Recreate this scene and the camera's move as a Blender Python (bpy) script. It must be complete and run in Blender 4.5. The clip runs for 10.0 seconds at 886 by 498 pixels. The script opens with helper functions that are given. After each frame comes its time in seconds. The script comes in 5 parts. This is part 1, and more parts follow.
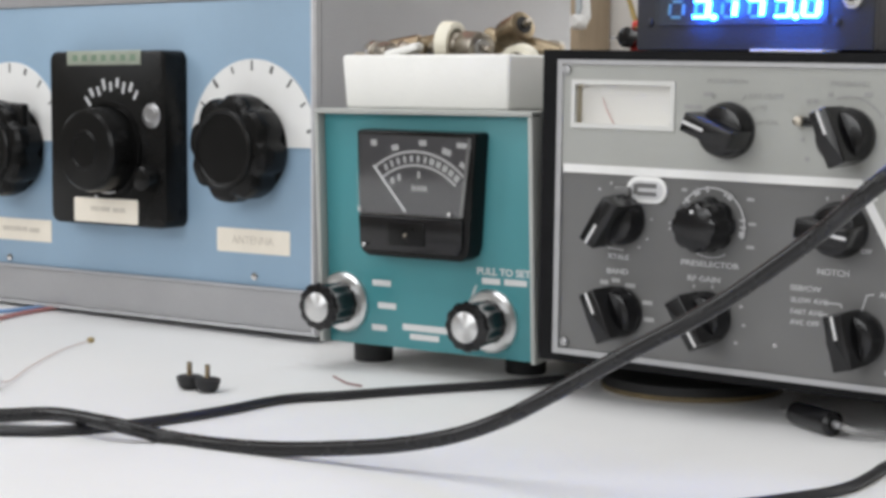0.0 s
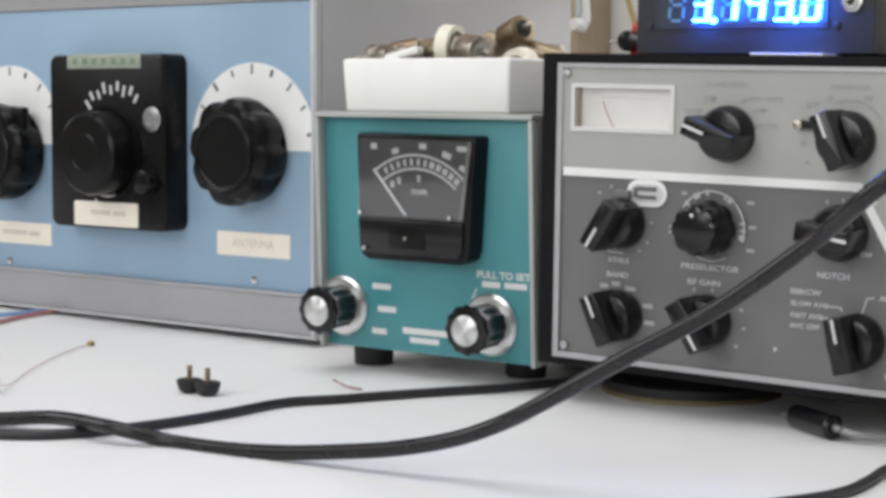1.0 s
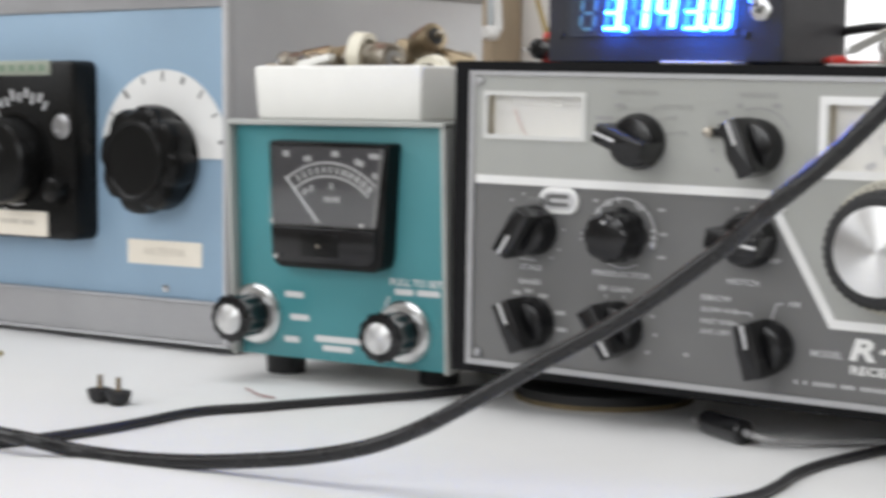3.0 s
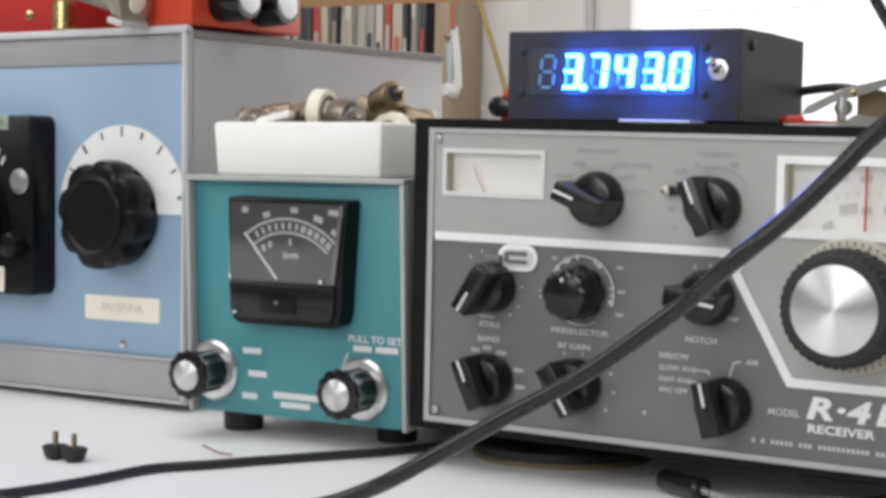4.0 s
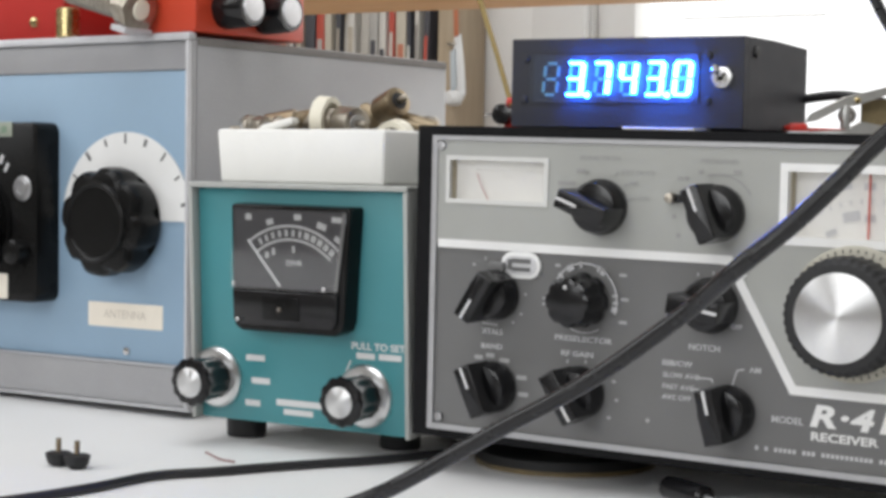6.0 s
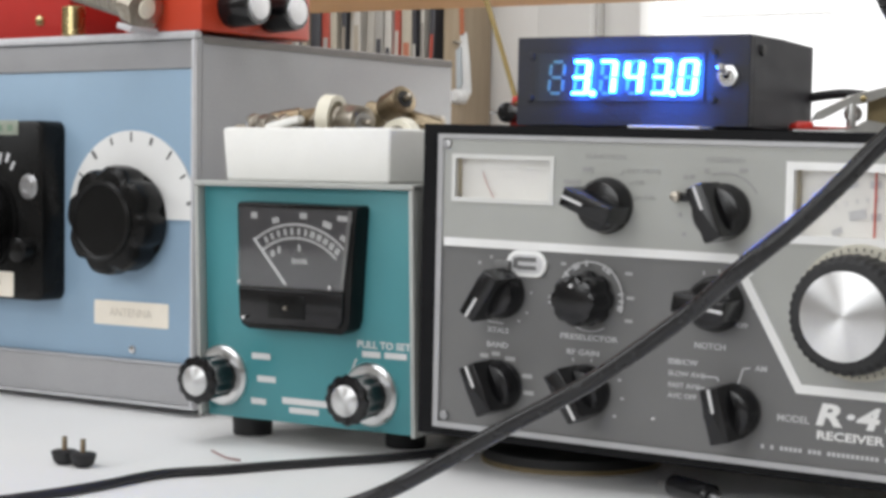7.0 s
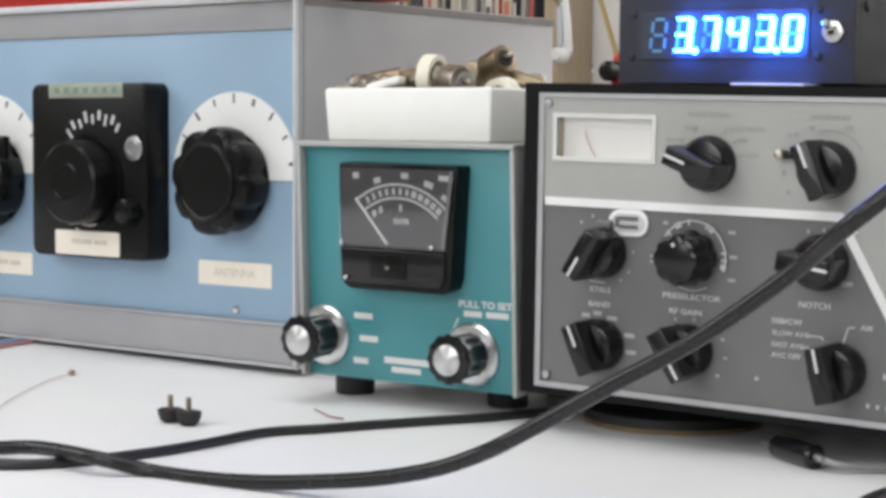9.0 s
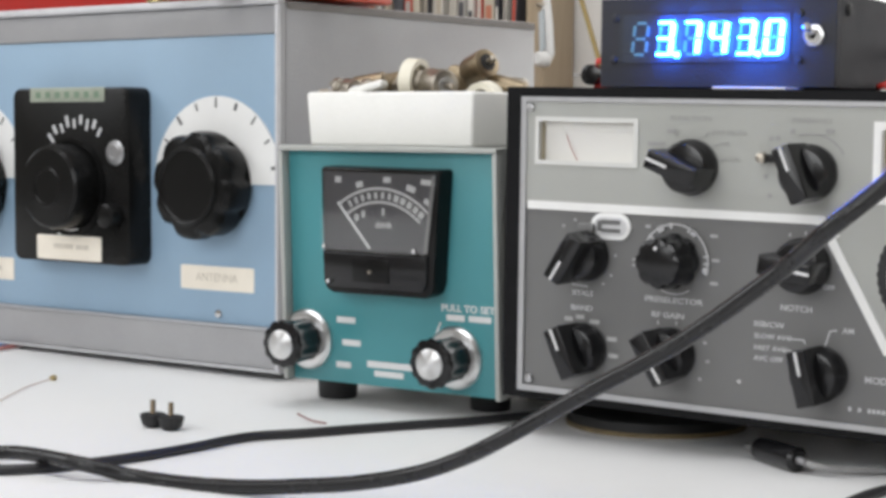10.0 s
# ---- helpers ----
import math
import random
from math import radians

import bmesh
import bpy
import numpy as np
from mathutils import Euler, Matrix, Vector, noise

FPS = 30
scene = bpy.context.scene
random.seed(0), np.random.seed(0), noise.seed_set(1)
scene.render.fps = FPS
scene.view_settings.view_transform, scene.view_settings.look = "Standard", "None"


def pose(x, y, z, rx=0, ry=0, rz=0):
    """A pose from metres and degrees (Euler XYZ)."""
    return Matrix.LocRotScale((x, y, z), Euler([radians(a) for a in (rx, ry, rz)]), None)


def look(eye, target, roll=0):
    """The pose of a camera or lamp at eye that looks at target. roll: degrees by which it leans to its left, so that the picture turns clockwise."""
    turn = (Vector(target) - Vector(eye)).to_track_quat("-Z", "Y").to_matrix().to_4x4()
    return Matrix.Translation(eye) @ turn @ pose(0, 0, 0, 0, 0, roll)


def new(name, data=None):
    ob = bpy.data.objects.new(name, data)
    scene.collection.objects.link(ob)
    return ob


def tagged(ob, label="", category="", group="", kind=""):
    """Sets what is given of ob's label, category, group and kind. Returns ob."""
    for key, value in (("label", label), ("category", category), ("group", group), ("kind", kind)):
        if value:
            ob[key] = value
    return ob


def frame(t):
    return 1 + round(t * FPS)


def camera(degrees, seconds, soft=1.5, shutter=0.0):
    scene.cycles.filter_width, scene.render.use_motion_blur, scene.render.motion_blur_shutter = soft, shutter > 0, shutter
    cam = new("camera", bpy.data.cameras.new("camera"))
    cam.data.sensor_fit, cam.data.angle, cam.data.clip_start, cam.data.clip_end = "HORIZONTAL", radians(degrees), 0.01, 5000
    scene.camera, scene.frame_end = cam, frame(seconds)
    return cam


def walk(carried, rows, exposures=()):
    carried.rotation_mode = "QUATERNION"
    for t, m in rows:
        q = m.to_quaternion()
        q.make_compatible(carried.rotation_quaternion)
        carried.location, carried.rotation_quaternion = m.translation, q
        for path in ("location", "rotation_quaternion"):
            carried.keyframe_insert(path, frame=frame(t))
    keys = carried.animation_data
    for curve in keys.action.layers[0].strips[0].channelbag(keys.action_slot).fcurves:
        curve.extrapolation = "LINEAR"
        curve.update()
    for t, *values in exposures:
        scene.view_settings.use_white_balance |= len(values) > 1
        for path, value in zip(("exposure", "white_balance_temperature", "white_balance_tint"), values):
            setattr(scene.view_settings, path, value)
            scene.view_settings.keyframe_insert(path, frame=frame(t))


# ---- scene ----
# ---- camera: it stands in front of the bench and only turns ----
cam = camera(27.61, 10.0, soft=3.5, shutter=0.5)
EYE = (0.4439, -0.7007, 0.1453)
ROWS = [
    (0.0, 35.950, -5.269, -0.490), (0.5, 35.925, -5.188, -0.470), (1.0, 35.951, -5.160, -0.483),
    (1.5, 35.962, -5.216, -0.510), (2.0, 35.993, -5.271, -0.515), (2.5, 36.165, -5.406, -0.512),
    (2.8, 35.737, -4.964, -0.504), (2.9, 34.784, -4.823, -0.480), (3.0, 33.171, -4.897, -0.555),
    (3.1, 32.781, -4.946, -0.620), (3.2, 32.090, -4.996, -0.700), (4.3, 31.930, -2.729, -0.953),
    (4.5, 31.987, -2.837, -0.955), (5.0, 31.986, -2.822, -0.950), (5.5, 31.987, -2.837, -0.955),
    (7.0, 32.177, -2.896, -0.952), (7.5, 32.391, -2.951, -0.963), (7.7, 32.462, -3.041, -0.961),
    (7.8, 33.116, -3.248, -0.920), (7.9, 33.950, -3.430, -0.820), (8.0, 34.277, -3.650, -0.706),
    (8.5, 35.381, -4.476, -0.652), (9.0, 35.378, -4.222, -0.568), (9.5, 35.400, -4.195, -0.512),
    (10.0, 34.816, -4.091, -0.492),
]
walk(cam, [(t, pose(*EYE, 90 + pitch, roll, yaw)) for t, yaw, pitch, roll in ROWS],
     exposures=[(0.0, -0.05), (1.0, -0.03), (2.5, 0.0), (4.5, -0.04), (7.5, -0.04), (8.5, 0.02), (10.0, 0.05)])

# ---- light: daylight from side and rear windows, plus added unseen front and roof windows ----
world = bpy.data.worlds.new("sky")
scene.world = world
world.use_nodes = True
sky = world.node_tree.nodes.new("ShaderNodeTexSky")
sky.sky_type, sky.sun_disc = "NISHITA", False
sky.sun_elevation, sky.sun_rotation = radians(40), radians(200)
world.node_tree.links.new(sky.outputs[0], world.node_tree.nodes["Background"].inputs[0])
world.node_tree.nodes["Background"].inputs[1].default_value = 0.10


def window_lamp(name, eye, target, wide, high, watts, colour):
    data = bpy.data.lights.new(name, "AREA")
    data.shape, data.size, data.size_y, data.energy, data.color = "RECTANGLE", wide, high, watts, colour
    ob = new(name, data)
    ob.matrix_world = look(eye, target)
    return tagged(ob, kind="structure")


window_lamp("side_window_light", (-1.57, -1.05, 1.10), (0.0, -0.3, 0.1), 1.15, 0.9, 11, (1.0, 0.992, 0.968))
window_lamp("rear_window_light", (0.98, 1.27, 0.72), (0.98, 0.0, 0.50), 3.0, 1.2, 16, (1.0, 0.992, 0.968))
# added frontal fill, set in an unseen window behind the camera
window_lamp("front_fill_light", (0.1, -1.87, 0.80), (-0.1, 0.0, 0.1), 1.4, 0.9, 14.5, (1.0, 0.992, 0.968))
# added overhead fill: lights the bench through the unseen roof opening
window_lamp("roof_fill_light", (-0.15, -0.55, 1.87), (-0.15, -0.5499, 0.0), 2.0, 1.3, 23, (1.0, 0.992, 0.968))


# ---- materials ----
def tex(nt, kind, **values):
    node = nt.nodes.new(kind)
    for key, value in values.items():
        node.inputs[key].default_value = value
    return node


def surface(name, colour, rough=0.5, metal=0.0, vary=0.12, scale=60.0, bump=0.05, fine=900.0, coat=0.0, stain=0.0, stain_colour=(0.1, 0.09, 0.08), shine=0.5):
    """A painted, moulded or metal surface: colour drifting at two sizes, fine relief, uneven gloss."""
    mat = bpy.data.materials.new(name)
    mat.use_nodes = True
    nt = mat.node_tree
    bsdf = nt.nodes["Principled BSDF"]
    where = nt.nodes.new("ShaderNodeTexCoord")
    wide = tex(nt, "ShaderNodeTexNoise", Scale=scale, Detail=4.0, Roughness=0.6)
    grain = tex(nt, "ShaderNodeTexNoise", Scale=fine, Detail=2.0)
    for node in (wide, grain):
        nt.links.new(where.outputs["Object"], node.inputs["Vector"])
    ramp = nt.nodes.new("ShaderNodeValToRGB")
    low = [max(0.0, c * (1 - vary)) for c in colour]
    high = [min(1.0, c * (1 + vary * 0.7)) for c in colour]
    ramp.color_ramp.elements[0].position, ramp.color_ramp.elements[1].position = 0.3, 0.7
    ramp.color_ramp.elements[0].color, ramp.color_ramp.elements[1].color = (*low, 1), (*high, 1)
    add = nt.nodes.new("ShaderNodeMath")
    add.operation = "MULTIPLY_ADD"
    add.inputs[1].default_value, add.inputs[2].default_value = 0.35, 0.0
    nt.links.new(grain.outputs[0], add.inputs[0])
    both = nt.nodes.new("ShaderNodeMath")
    both.operation = "MULTIPLY_ADD"
    both.inputs[1].default_value = 0.65
    nt.links.new(wide.outputs[0], both.inputs[0])
    nt.links.new(add.outputs[0], both.inputs[2])
    nt.links.new(both.outputs[0], ramp.inputs[0])
    out = ramp.outputs[0]
    if stain:
        blot = tex(nt, "ShaderNodeTexNoise", Scale=scale * 0.35, Detail=6.0, Roughness=0.7)
        nt.links.new(where.outputs["Object"], blot.inputs["Vector"])
        cut = nt.nodes.new("ShaderNodeMapRange")
        cut.inputs[1].default_value, cut.inputs[2].default_value = 0.52, 0.72
        cut.inputs[4].default_value = stain
        nt.links.new(blot.outputs[0], cut.inputs[0])
        mix = nt.nodes.new("ShaderNodeMix")
        mix.data_type = "RGBA"
        nt.links.new(cut.outputs[0], mix.inputs[0])
        nt.links.new(out, mix.inputs[6])
        mix.inputs[7].default_value = (*stain_colour, 1)
        out = mix.outputs[2]
    nt.links.new(out, bsdf.inputs["Base Color"])
    gloss = nt.nodes.new("ShaderNodeMapRange")
    gloss.inputs[3].default_value, gloss.inputs[4].default_value = max(0.03, rough * 0.82), min(1.0, rough * 1.2)
    nt.links.new(wide.outputs[0], gloss.inputs[0])
    nt.links.new(gloss.outputs[0], bsdf.inputs["Roughness"])
    bsdf.inputs["Metallic"].default_value = metal
    bsdf.inputs["Coat Weight"].default_value = coat
    bsdf.inputs["Specular IOR Level"].default_value = shine
    if bump:
        bm_node = nt.nodes.new("ShaderNodeBump")
        bm_node.inputs["Strength"].default_value, bm_node.inputs["Distance"].default_value = bump, 0.001
        nt.links.new(grain.outputs[0], bm_node.inputs["Height"])
        nt.links.new(bm_node.outputs[0], bsdf.inputs["Normal"])
    return mat


def glowing(name, colour, strength):
    mat = bpy.data.materials.new(name)
    mat.use_nodes = True
    nt = mat.node_tree
    nt.nodes.remove(nt.nodes["Principled BSDF"])
    em = nt.nodes.new("ShaderNodeEmission")
    em.inputs[0].default_value, em.inputs[1].default_value = (*colour, 1), strength
    nt.links.new(em.outputs[0], nt.nodes["Material Output"].inputs[0])
    return mat


def clear_pane(name, gloss=0.03, tint=(1, 1, 1), mirror_share=0.045):
    """Clear plastic or glass: it lets the view through and mirrors a small share."""
    mat = bpy.data.materials.new(name)
    mat.use_nodes = True
    nt = mat.node_tree
    nt.nodes.remove(nt.nodes["Principled BSDF"])
    see = nt.nodes.new("ShaderNodeBsdfTransparent")
    see.inputs[0].default_value = (*tint, 1)
    mirror = nt.nodes.new("ShaderNodeBsdfGlossy")
    mirror.inputs["Roughness"].default_value = gloss
    mix = nt.nodes.new("ShaderNodeMixShader")
    mix.inputs[0].default_value = mirror_share
    nt.links.new(see.outputs[0], mix.inputs[1])
    nt.links.new(mirror.outputs[0], mix.inputs[2])
    nt.links.new(mix.outputs[0], nt.nodes["Material Output"].inputs[0])
    return mat


def spun_metal(name, colour):
    mat = bpy.data.materials.new(name)
    mat.use_nodes = True
    nt = mat.node_tree
    bsdf = nt.nodes["Principled BSDF"]
    where = nt.nodes.new("ShaderNodeTexCoord")
    grooves = tex(nt, "ShaderNodeTexNoise", Scale=600.0, Detail=2.0)
    nt.links.new(where.outputs["Object"], grooves.inputs["Vector"])
    ramp = nt.nodes.new("ShaderNodeValToRGB")
    ramp.color_ramp.elements[0].color = (*[c * 0.93 for c in colour], 1)
    ramp.color_ramp.elements[1].color = (*colour, 1)
    nt.links.new(grooves.outputs[0], ramp.inputs[0])
    nt.links.new(ramp.outputs[0], bsdf.inputs["Base Color"])
    bsdf.inputs["Metallic"].default_value, bsdf.inputs["Roughness"].default_value = 1.0, 0.40
    bsdf.inputs["Anisotropic"].default_value = 0.88
    bsdf.inputs["Anisotropic Rotation"].default_value = 0.25
    tangent = nt.nodes.new("ShaderNodeTangent")
    tangent.direction_type, tangent.axis = "RADIAL", "Y"
    nt.links.new(tangent.outputs[0], bsdf.inputs["Tangent"])
    return mat


def wood(name, light, dark, along=(2.0, 30.0, 30.0)):
    mat = surface(name, light, rough=0.5, vary=0.05, bump=0.1)
    nt = mat.node_tree
    bsdf = nt.nodes["Principled BSDF"]
    where = nt.nodes.new("ShaderNodeTexCoord")
    mapping = nt.nodes.new("ShaderNodeMapping")
    mapping.inputs["Scale"].default_value = along
    nt.links.new(where.outputs["Object"], mapping.inputs[0])
    grain = tex(nt, "ShaderNodeTexNoise", Scale=3.0, Detail=8.0, Roughness=0.65, Distortion=0.6)
    nt.links.new(mapping.outputs[0], grain.inputs["Vector"])
    ramp = nt.nodes.new("ShaderNodeValToRGB")
    ramp.color_ramp.elements[0].position, ramp.color_ramp.elements[1].position = 0.35, 0.65
    ramp.color_ramp.elements[0].color, ramp.color_ramp.elements[1].color = (*dark, 1), (*light, 1)
    nt.links.new(grain.outputs[0], ramp.inputs[0])
    nt.links.new(ramp.outputs[0], bsdf.inputs["Base Color"])
    return mat


def polystyrene():
    mat = surface("white polystyrene", (0.82, 0.815, 0.785), rough=0.8, vary=0.03, bump=0.0)
    nt = mat.node_tree
    where = nt.nodes.new("ShaderNodeTexCoord")
    beads = tex(nt, "ShaderNodeTexVoronoi", Scale=420.0)
    nt.links.new(where.outputs["Object"], beads.inputs["Vector"])
    rise = nt.nodes.new("ShaderNodeBump")
    rise.inputs["Strength"].default_value, rise.inputs["Distance"].default_value = 0.10, 0.0006
    nt.links.new(beads.outputs[0], rise.inputs["Height"])
    nt.links.new(rise.outputs[0], nt.nodes["Principled BSDF"].inputs["Normal"])
    return mat


WHITE_LAMINATE = surface("white laminate", (0.80, 0.80, 0.80), 0.42, vary=0.035, scale=9, bump=0.03, fine=1400, stain=0.10, stain_colour=(0.5, 0.49, 0.46))
BLUE_PAINT = surface("light blue enamel", (0.265, 0.385, 0.510), 0.42, vary=0.05, scale=18, bump=0.10, fine=1600, stain=0.12, stain_colour=(0.24, 0.34, 0.44))
GREY_HAMMER = surface("grey hammered paint", (0.33, 0.33, 0.34), 0.34, vary=0.07, scale=25, bump=0.22, fine=700, stain=0.15, stain_colour=(0.2, 0.2, 0.2))
RAIL_EDGE = surface("grey rail edge", (0.44, 0.44, 0.455), 0.45, vary=0.10, scale=90, bump=0.1)
EDGE_GREY = surface("worn light grey edge", (0.56, 0.56, 0.58), 0.4, vary=0.10, scale=90, bump=0.1, stain=0.3, stain_colour=(0.3, 0.3, 0.3))
GREEN_PAINT = surface("sea green enamel", (0.058, 0.246, 0.272), 0.40, vary=0.06, scale=30, bump=0.08, fine=1500, stain=0.10, stain_colour=(0.06, 0.23, 0.23))
CASE_GREY = surface("grey green case paint", (0.40, 0.41, 0.39), 0.45, vary=0.06, scale=50, bump=0.12)
LIGHT_PANEL = surface("pale warm grey panel paint", (0.365, 0.37, 0.35), 0.42, vary=0.04, scale=25, bump=0.05, fine=1700, stain=0.10, stain_colour=(0.25, 0.245, 0.225))
DARK_PANEL = surface("charcoal panel paint", (0.147, 0.147, 0.146), 0.40, vary=0.06, scale=30, bump=0.06, fine=1700)
SILVER_TRIM = surface("brushed aluminium trim", (0.45, 0.45, 0.46), 0.48, metal=0.6, vary=0.08, scale=120, bump=0.05)
BLACK_CASE = surface("black wrinkle paint", (0.008, 0.008, 0.009), 0.42, vary=0.25, scale=80, bump=0.20, fine=900, shine=0.12)
BLACK_KNOB = surface("glossy black phenolic", (0.007, 0.007, 0.008), 0.20, vary=0.2, scale=150, bump=0.02, shine=0.45)
BLACK_BAKELITE = surface("black moulded bakelite", (0.007, 0.007, 0.007), 0.24, vary=0.25, scale=70, bump=0.03, shine=0.2)
BLACK_RUBBER = surface("black rubber", (0.013, 0.013, 0.014), 0.6, vary=0.2, scale=120, bump=0.15)
GREY_JACKET = surface("dark grey vinyl jacket", (0.014, 0.014, 0.015), 0.27, vary=0.15, scale=70, bump=0.05, stain=0.25, stain_colour=(0.020, 0.020, 0.020), shine=0.36)
BLACK_JACKET = surface("black vinyl jacket", (0.016, 0.016, 0.018), 0.42, vary=0.2, scale=70, bump=0.08)
INK_WHITE = surface("white silkscreen ink", (0.64, 0.64, 0.64), 0.55, vary=0.08, scale=400, bump=0.0)
INK_GREY = surface("grey silkscreen ink", (0.56, 0.56, 0.57), 0.55, vary=0.1, scale=400, bump=0.0)
INK_FAINT = surface("faint silkscreen ink", (0.40, 0.40, 0.40), 0.55, vary=0.1, scale=400, bump=0.0)
INK_DARK = surface("dark silkscreen ink", (0.13, 0.13, 0.13), 0.55, vary=0.1, scale=400, bump=0.0)
INK_SOFT = surface("faded dark ink", (0.31, 0.31, 0.305), 0.55, vary=0.1, scale=400, bump=0.0)
WHITE_LINE = surface("white line paint", (0.80, 0.80, 0.79), 0.45, vary=0.04, scale=90, bump=0.03)
DIAL_WHITE = surface("white dial card", (0.78, 0.78, 0.77), 0.5, vary=0.03, scale=60, bump=0.03)
CREAM = surface("cream paper label", (0.82, 0.76, 0.66), 0.6, vary=0.05, scale=120, bump=0.06)
METER_BORDER = surface("white meter border", (0.62, 0.62, 0.60), 0.45, vary=0.04, bump=0.03)
CARD = surface("ivory meter card", (0.80, 0.79, 0.76), 0.6, vary=0.03, scale=90, bump=0.0)
TAN_WALL = surface("tan meter lining", (0.42, 0.37, 0.27), 0.6, vary=0.08, scale=90, bump=0.0)
METER_FACE = surface("dark grey meter face", (0.034, 0.034, 0.039), 0.45, vary=0.05, scale=90, bump=0.0)
PALE_RED = surface("faded red pointer paint", (0.62, 0.40, 0.37), 0.45, vary=0.05, bump=0.0)
FAINT_INK = surface("faded label ink", (0.62, 0.57, 0.49), 0.6, vary=0.2, scale=300, bump=0.0)
RED_INK = surface("red pointer paint", (0.55, 0.06, 0.03), 0.45, vary=0.05, bump=0.0)
CHROME = surface("polished nickel", (0.72, 0.72, 0.72), 0.16, metal=1.0, vary=0.06, scale=150, bump=0.0)
SATIN = surface("satin aluminium", (0.74, 0.74, 0.74), 0.30, metal=1.0, vary=0.05, scale=150, bump=0.02)
DULL_SILVER = surface("dull silver cap", (0.46, 0.46, 0.47), 0.4, metal=1.0, vary=0.15, scale=200, bump=0.05)
SPUN = spun_metal("spun aluminium", (0.74, 0.74, 0.74))
TARNISH = surface("tarnished nickel", (0.44, 0.40, 0.34), 0.36, metal=1.0, vary=0.3, scale=160, bump=0.15, stain=0.5, stain_colour=(0.18, 0.13, 0.08))
RUSTY = surface("browned brass", (0.31, 0.25, 0.17), 0.4, metal=1.0, vary=0.35, scale=160, bump=0.2, stain=0.6, stain_colour=(0.16, 0.08, 0.04))
STEEL = surface("bright plated steel", (0.66, 0.66, 0.64), 0.32, metal=0.55, vary=0.12, scale=140, bump=0.03)
BRASS = surface("yellow brass", (0.62, 0.50, 0.26), 0.27, metal=1.0, vary=0.15, scale=140, bump=0.03)
WHITE_PLASTIC = surface("yellowed white nylon", (0.78, 0.74, 0.62), 0.4, vary=0.06, scale=100, bump=0.03)
FOAM = polystyrene()
FREQ_PAINT = surface("dark blue grey textured paint", (0.040, 0.041, 0.049), 0.65, shine=0.2, vary=0.10, scale=60, bump=0.3, fine=1100)
LIT = glowing("lit display segment", (0.020, 0.150, 1.0), 100.0)
UNLIT = surface("unlit display segment", (0.15, 0.34, 0.36), 0.4, vary=0.05, bump=0.0)
DISPLAY_BACK = surface("dark blue display backing", (0.024, 0.027, 0.044), 0.5, vary=0.1, bump=0.0)
FILTER = clear_pane("clear display filter", 0.20, (0.92, 0.96, 1.0), 0.03)
METER_PANE = clear_pane("glossy meter window", 0.06, mirror_share=0.06)
PANE = clear_pane("clear meter window", 0.05)
RED_PAINT = surface("orange red enamel", (0.60, 0.062, 0.026), 0.35, vary=0.06, scale=30, bump=0.08, stain=0.1, stain_colour=(0.4, 0.05, 0.03))
DEEP_RED = surface("deep red enamel", (0.48, 0.030, 0.024), 0.36, vary=0.08, scale=30, bump=0.08)
RED_PLASTIC = surface("red plastic", (0.55, 0.03, 0.02), 0.35, vary=0.1, bump=0.03)
BLUE_PLASTIC = surface("blue wire insulation", (0.20, 0.34, 0.58), 0.4, vary=0.1, bump=0.03)
PINK_PLASTIC = surface("pale red wire insulation", (0.48, 0.20, 0.19), 0.4, vary=0.1, bump=0.03)
YELLOW_WIRE = surface("olive wire insulation", (0.28, 0.20, 0.055), 0.45, vary=0.15, bump=0.05)
PINE = wood("orange pine", (0.62, 0.36, 0.17), (0.50, 0.27, 0.115))
BEECH = wood("beige wood veneer", (0.46, 0.37, 0.26), (0.40, 0.31, 0.21), (30.0, 30.0, 2.0))
# for the unseen walls: kept dim so black parts reflect less light
DIM_WALL = surface("dimmed buff wall paint", (0.26, 0.24, 0.21), 0.75, vary=0.06, scale=6, bump=0.15, fine=300)
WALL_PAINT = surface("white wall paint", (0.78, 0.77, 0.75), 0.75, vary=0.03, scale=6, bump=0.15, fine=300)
CEILING_PAINT = surface("white ceiling paint", (0.80, 0.80, 0.79), 0.8, vary=0.03, scale=5, bump=0.15, fine=300)
FRAME_PAINT = surface("white gloss paint", (0.78, 0.77, 0.75), 0.4, vary=0.03, scale=20, bump=0.04)
FLOORING = wood("brown floor boards", (0.30, 0.20, 0.12), (0.22, 0.14, 0.08))
DAYLIGHT = glowing("bright hazy daylight", (1.0, 1.0, 1.0), 1.35)
BLIND = surface("white blind slat", (0.84, 0.83, 0.81), 0.5, vary=0.03, bump=0.03)


# ---- mesh tools ----
def mesh_of(bm, name, material, smooth=True):
    me = bpy.data.meshes.new(name)
    bm.normal_update()
    if smooth:
        for face in bm.faces:
            face.smooth = True
        for edge in bm.edges:
            if len(edge.link_faces) == 2 and edge.calc_face_angle(0) > 0.6:
                edge.smooth = False
    bm.to_mesh(me)
    bm.free()
    me.materials.append(material)
    return me


def thing(name, m, label, category, group="", kind=""):
    ob = new(name)
    ob.empty_display_size = 0.02
    ob.matrix_world = m
    return tagged(ob, label, category, group, kind)


def part(name, bm, material, parent, label="", at=None):
    ob = new(name, mesh_of(bm, name, material))
    ob.parent = parent
    if at is not None:
        ob.matrix_basis = at
    return tagged(ob, label)


def solo(name, bm, material, label, category, m=None, group="", kind=""):
    ob = new(name, mesh_of(bm, name, material))
    if m is not None:
        ob.matrix_world = m
    return tagged(ob, label, category, group, kind)


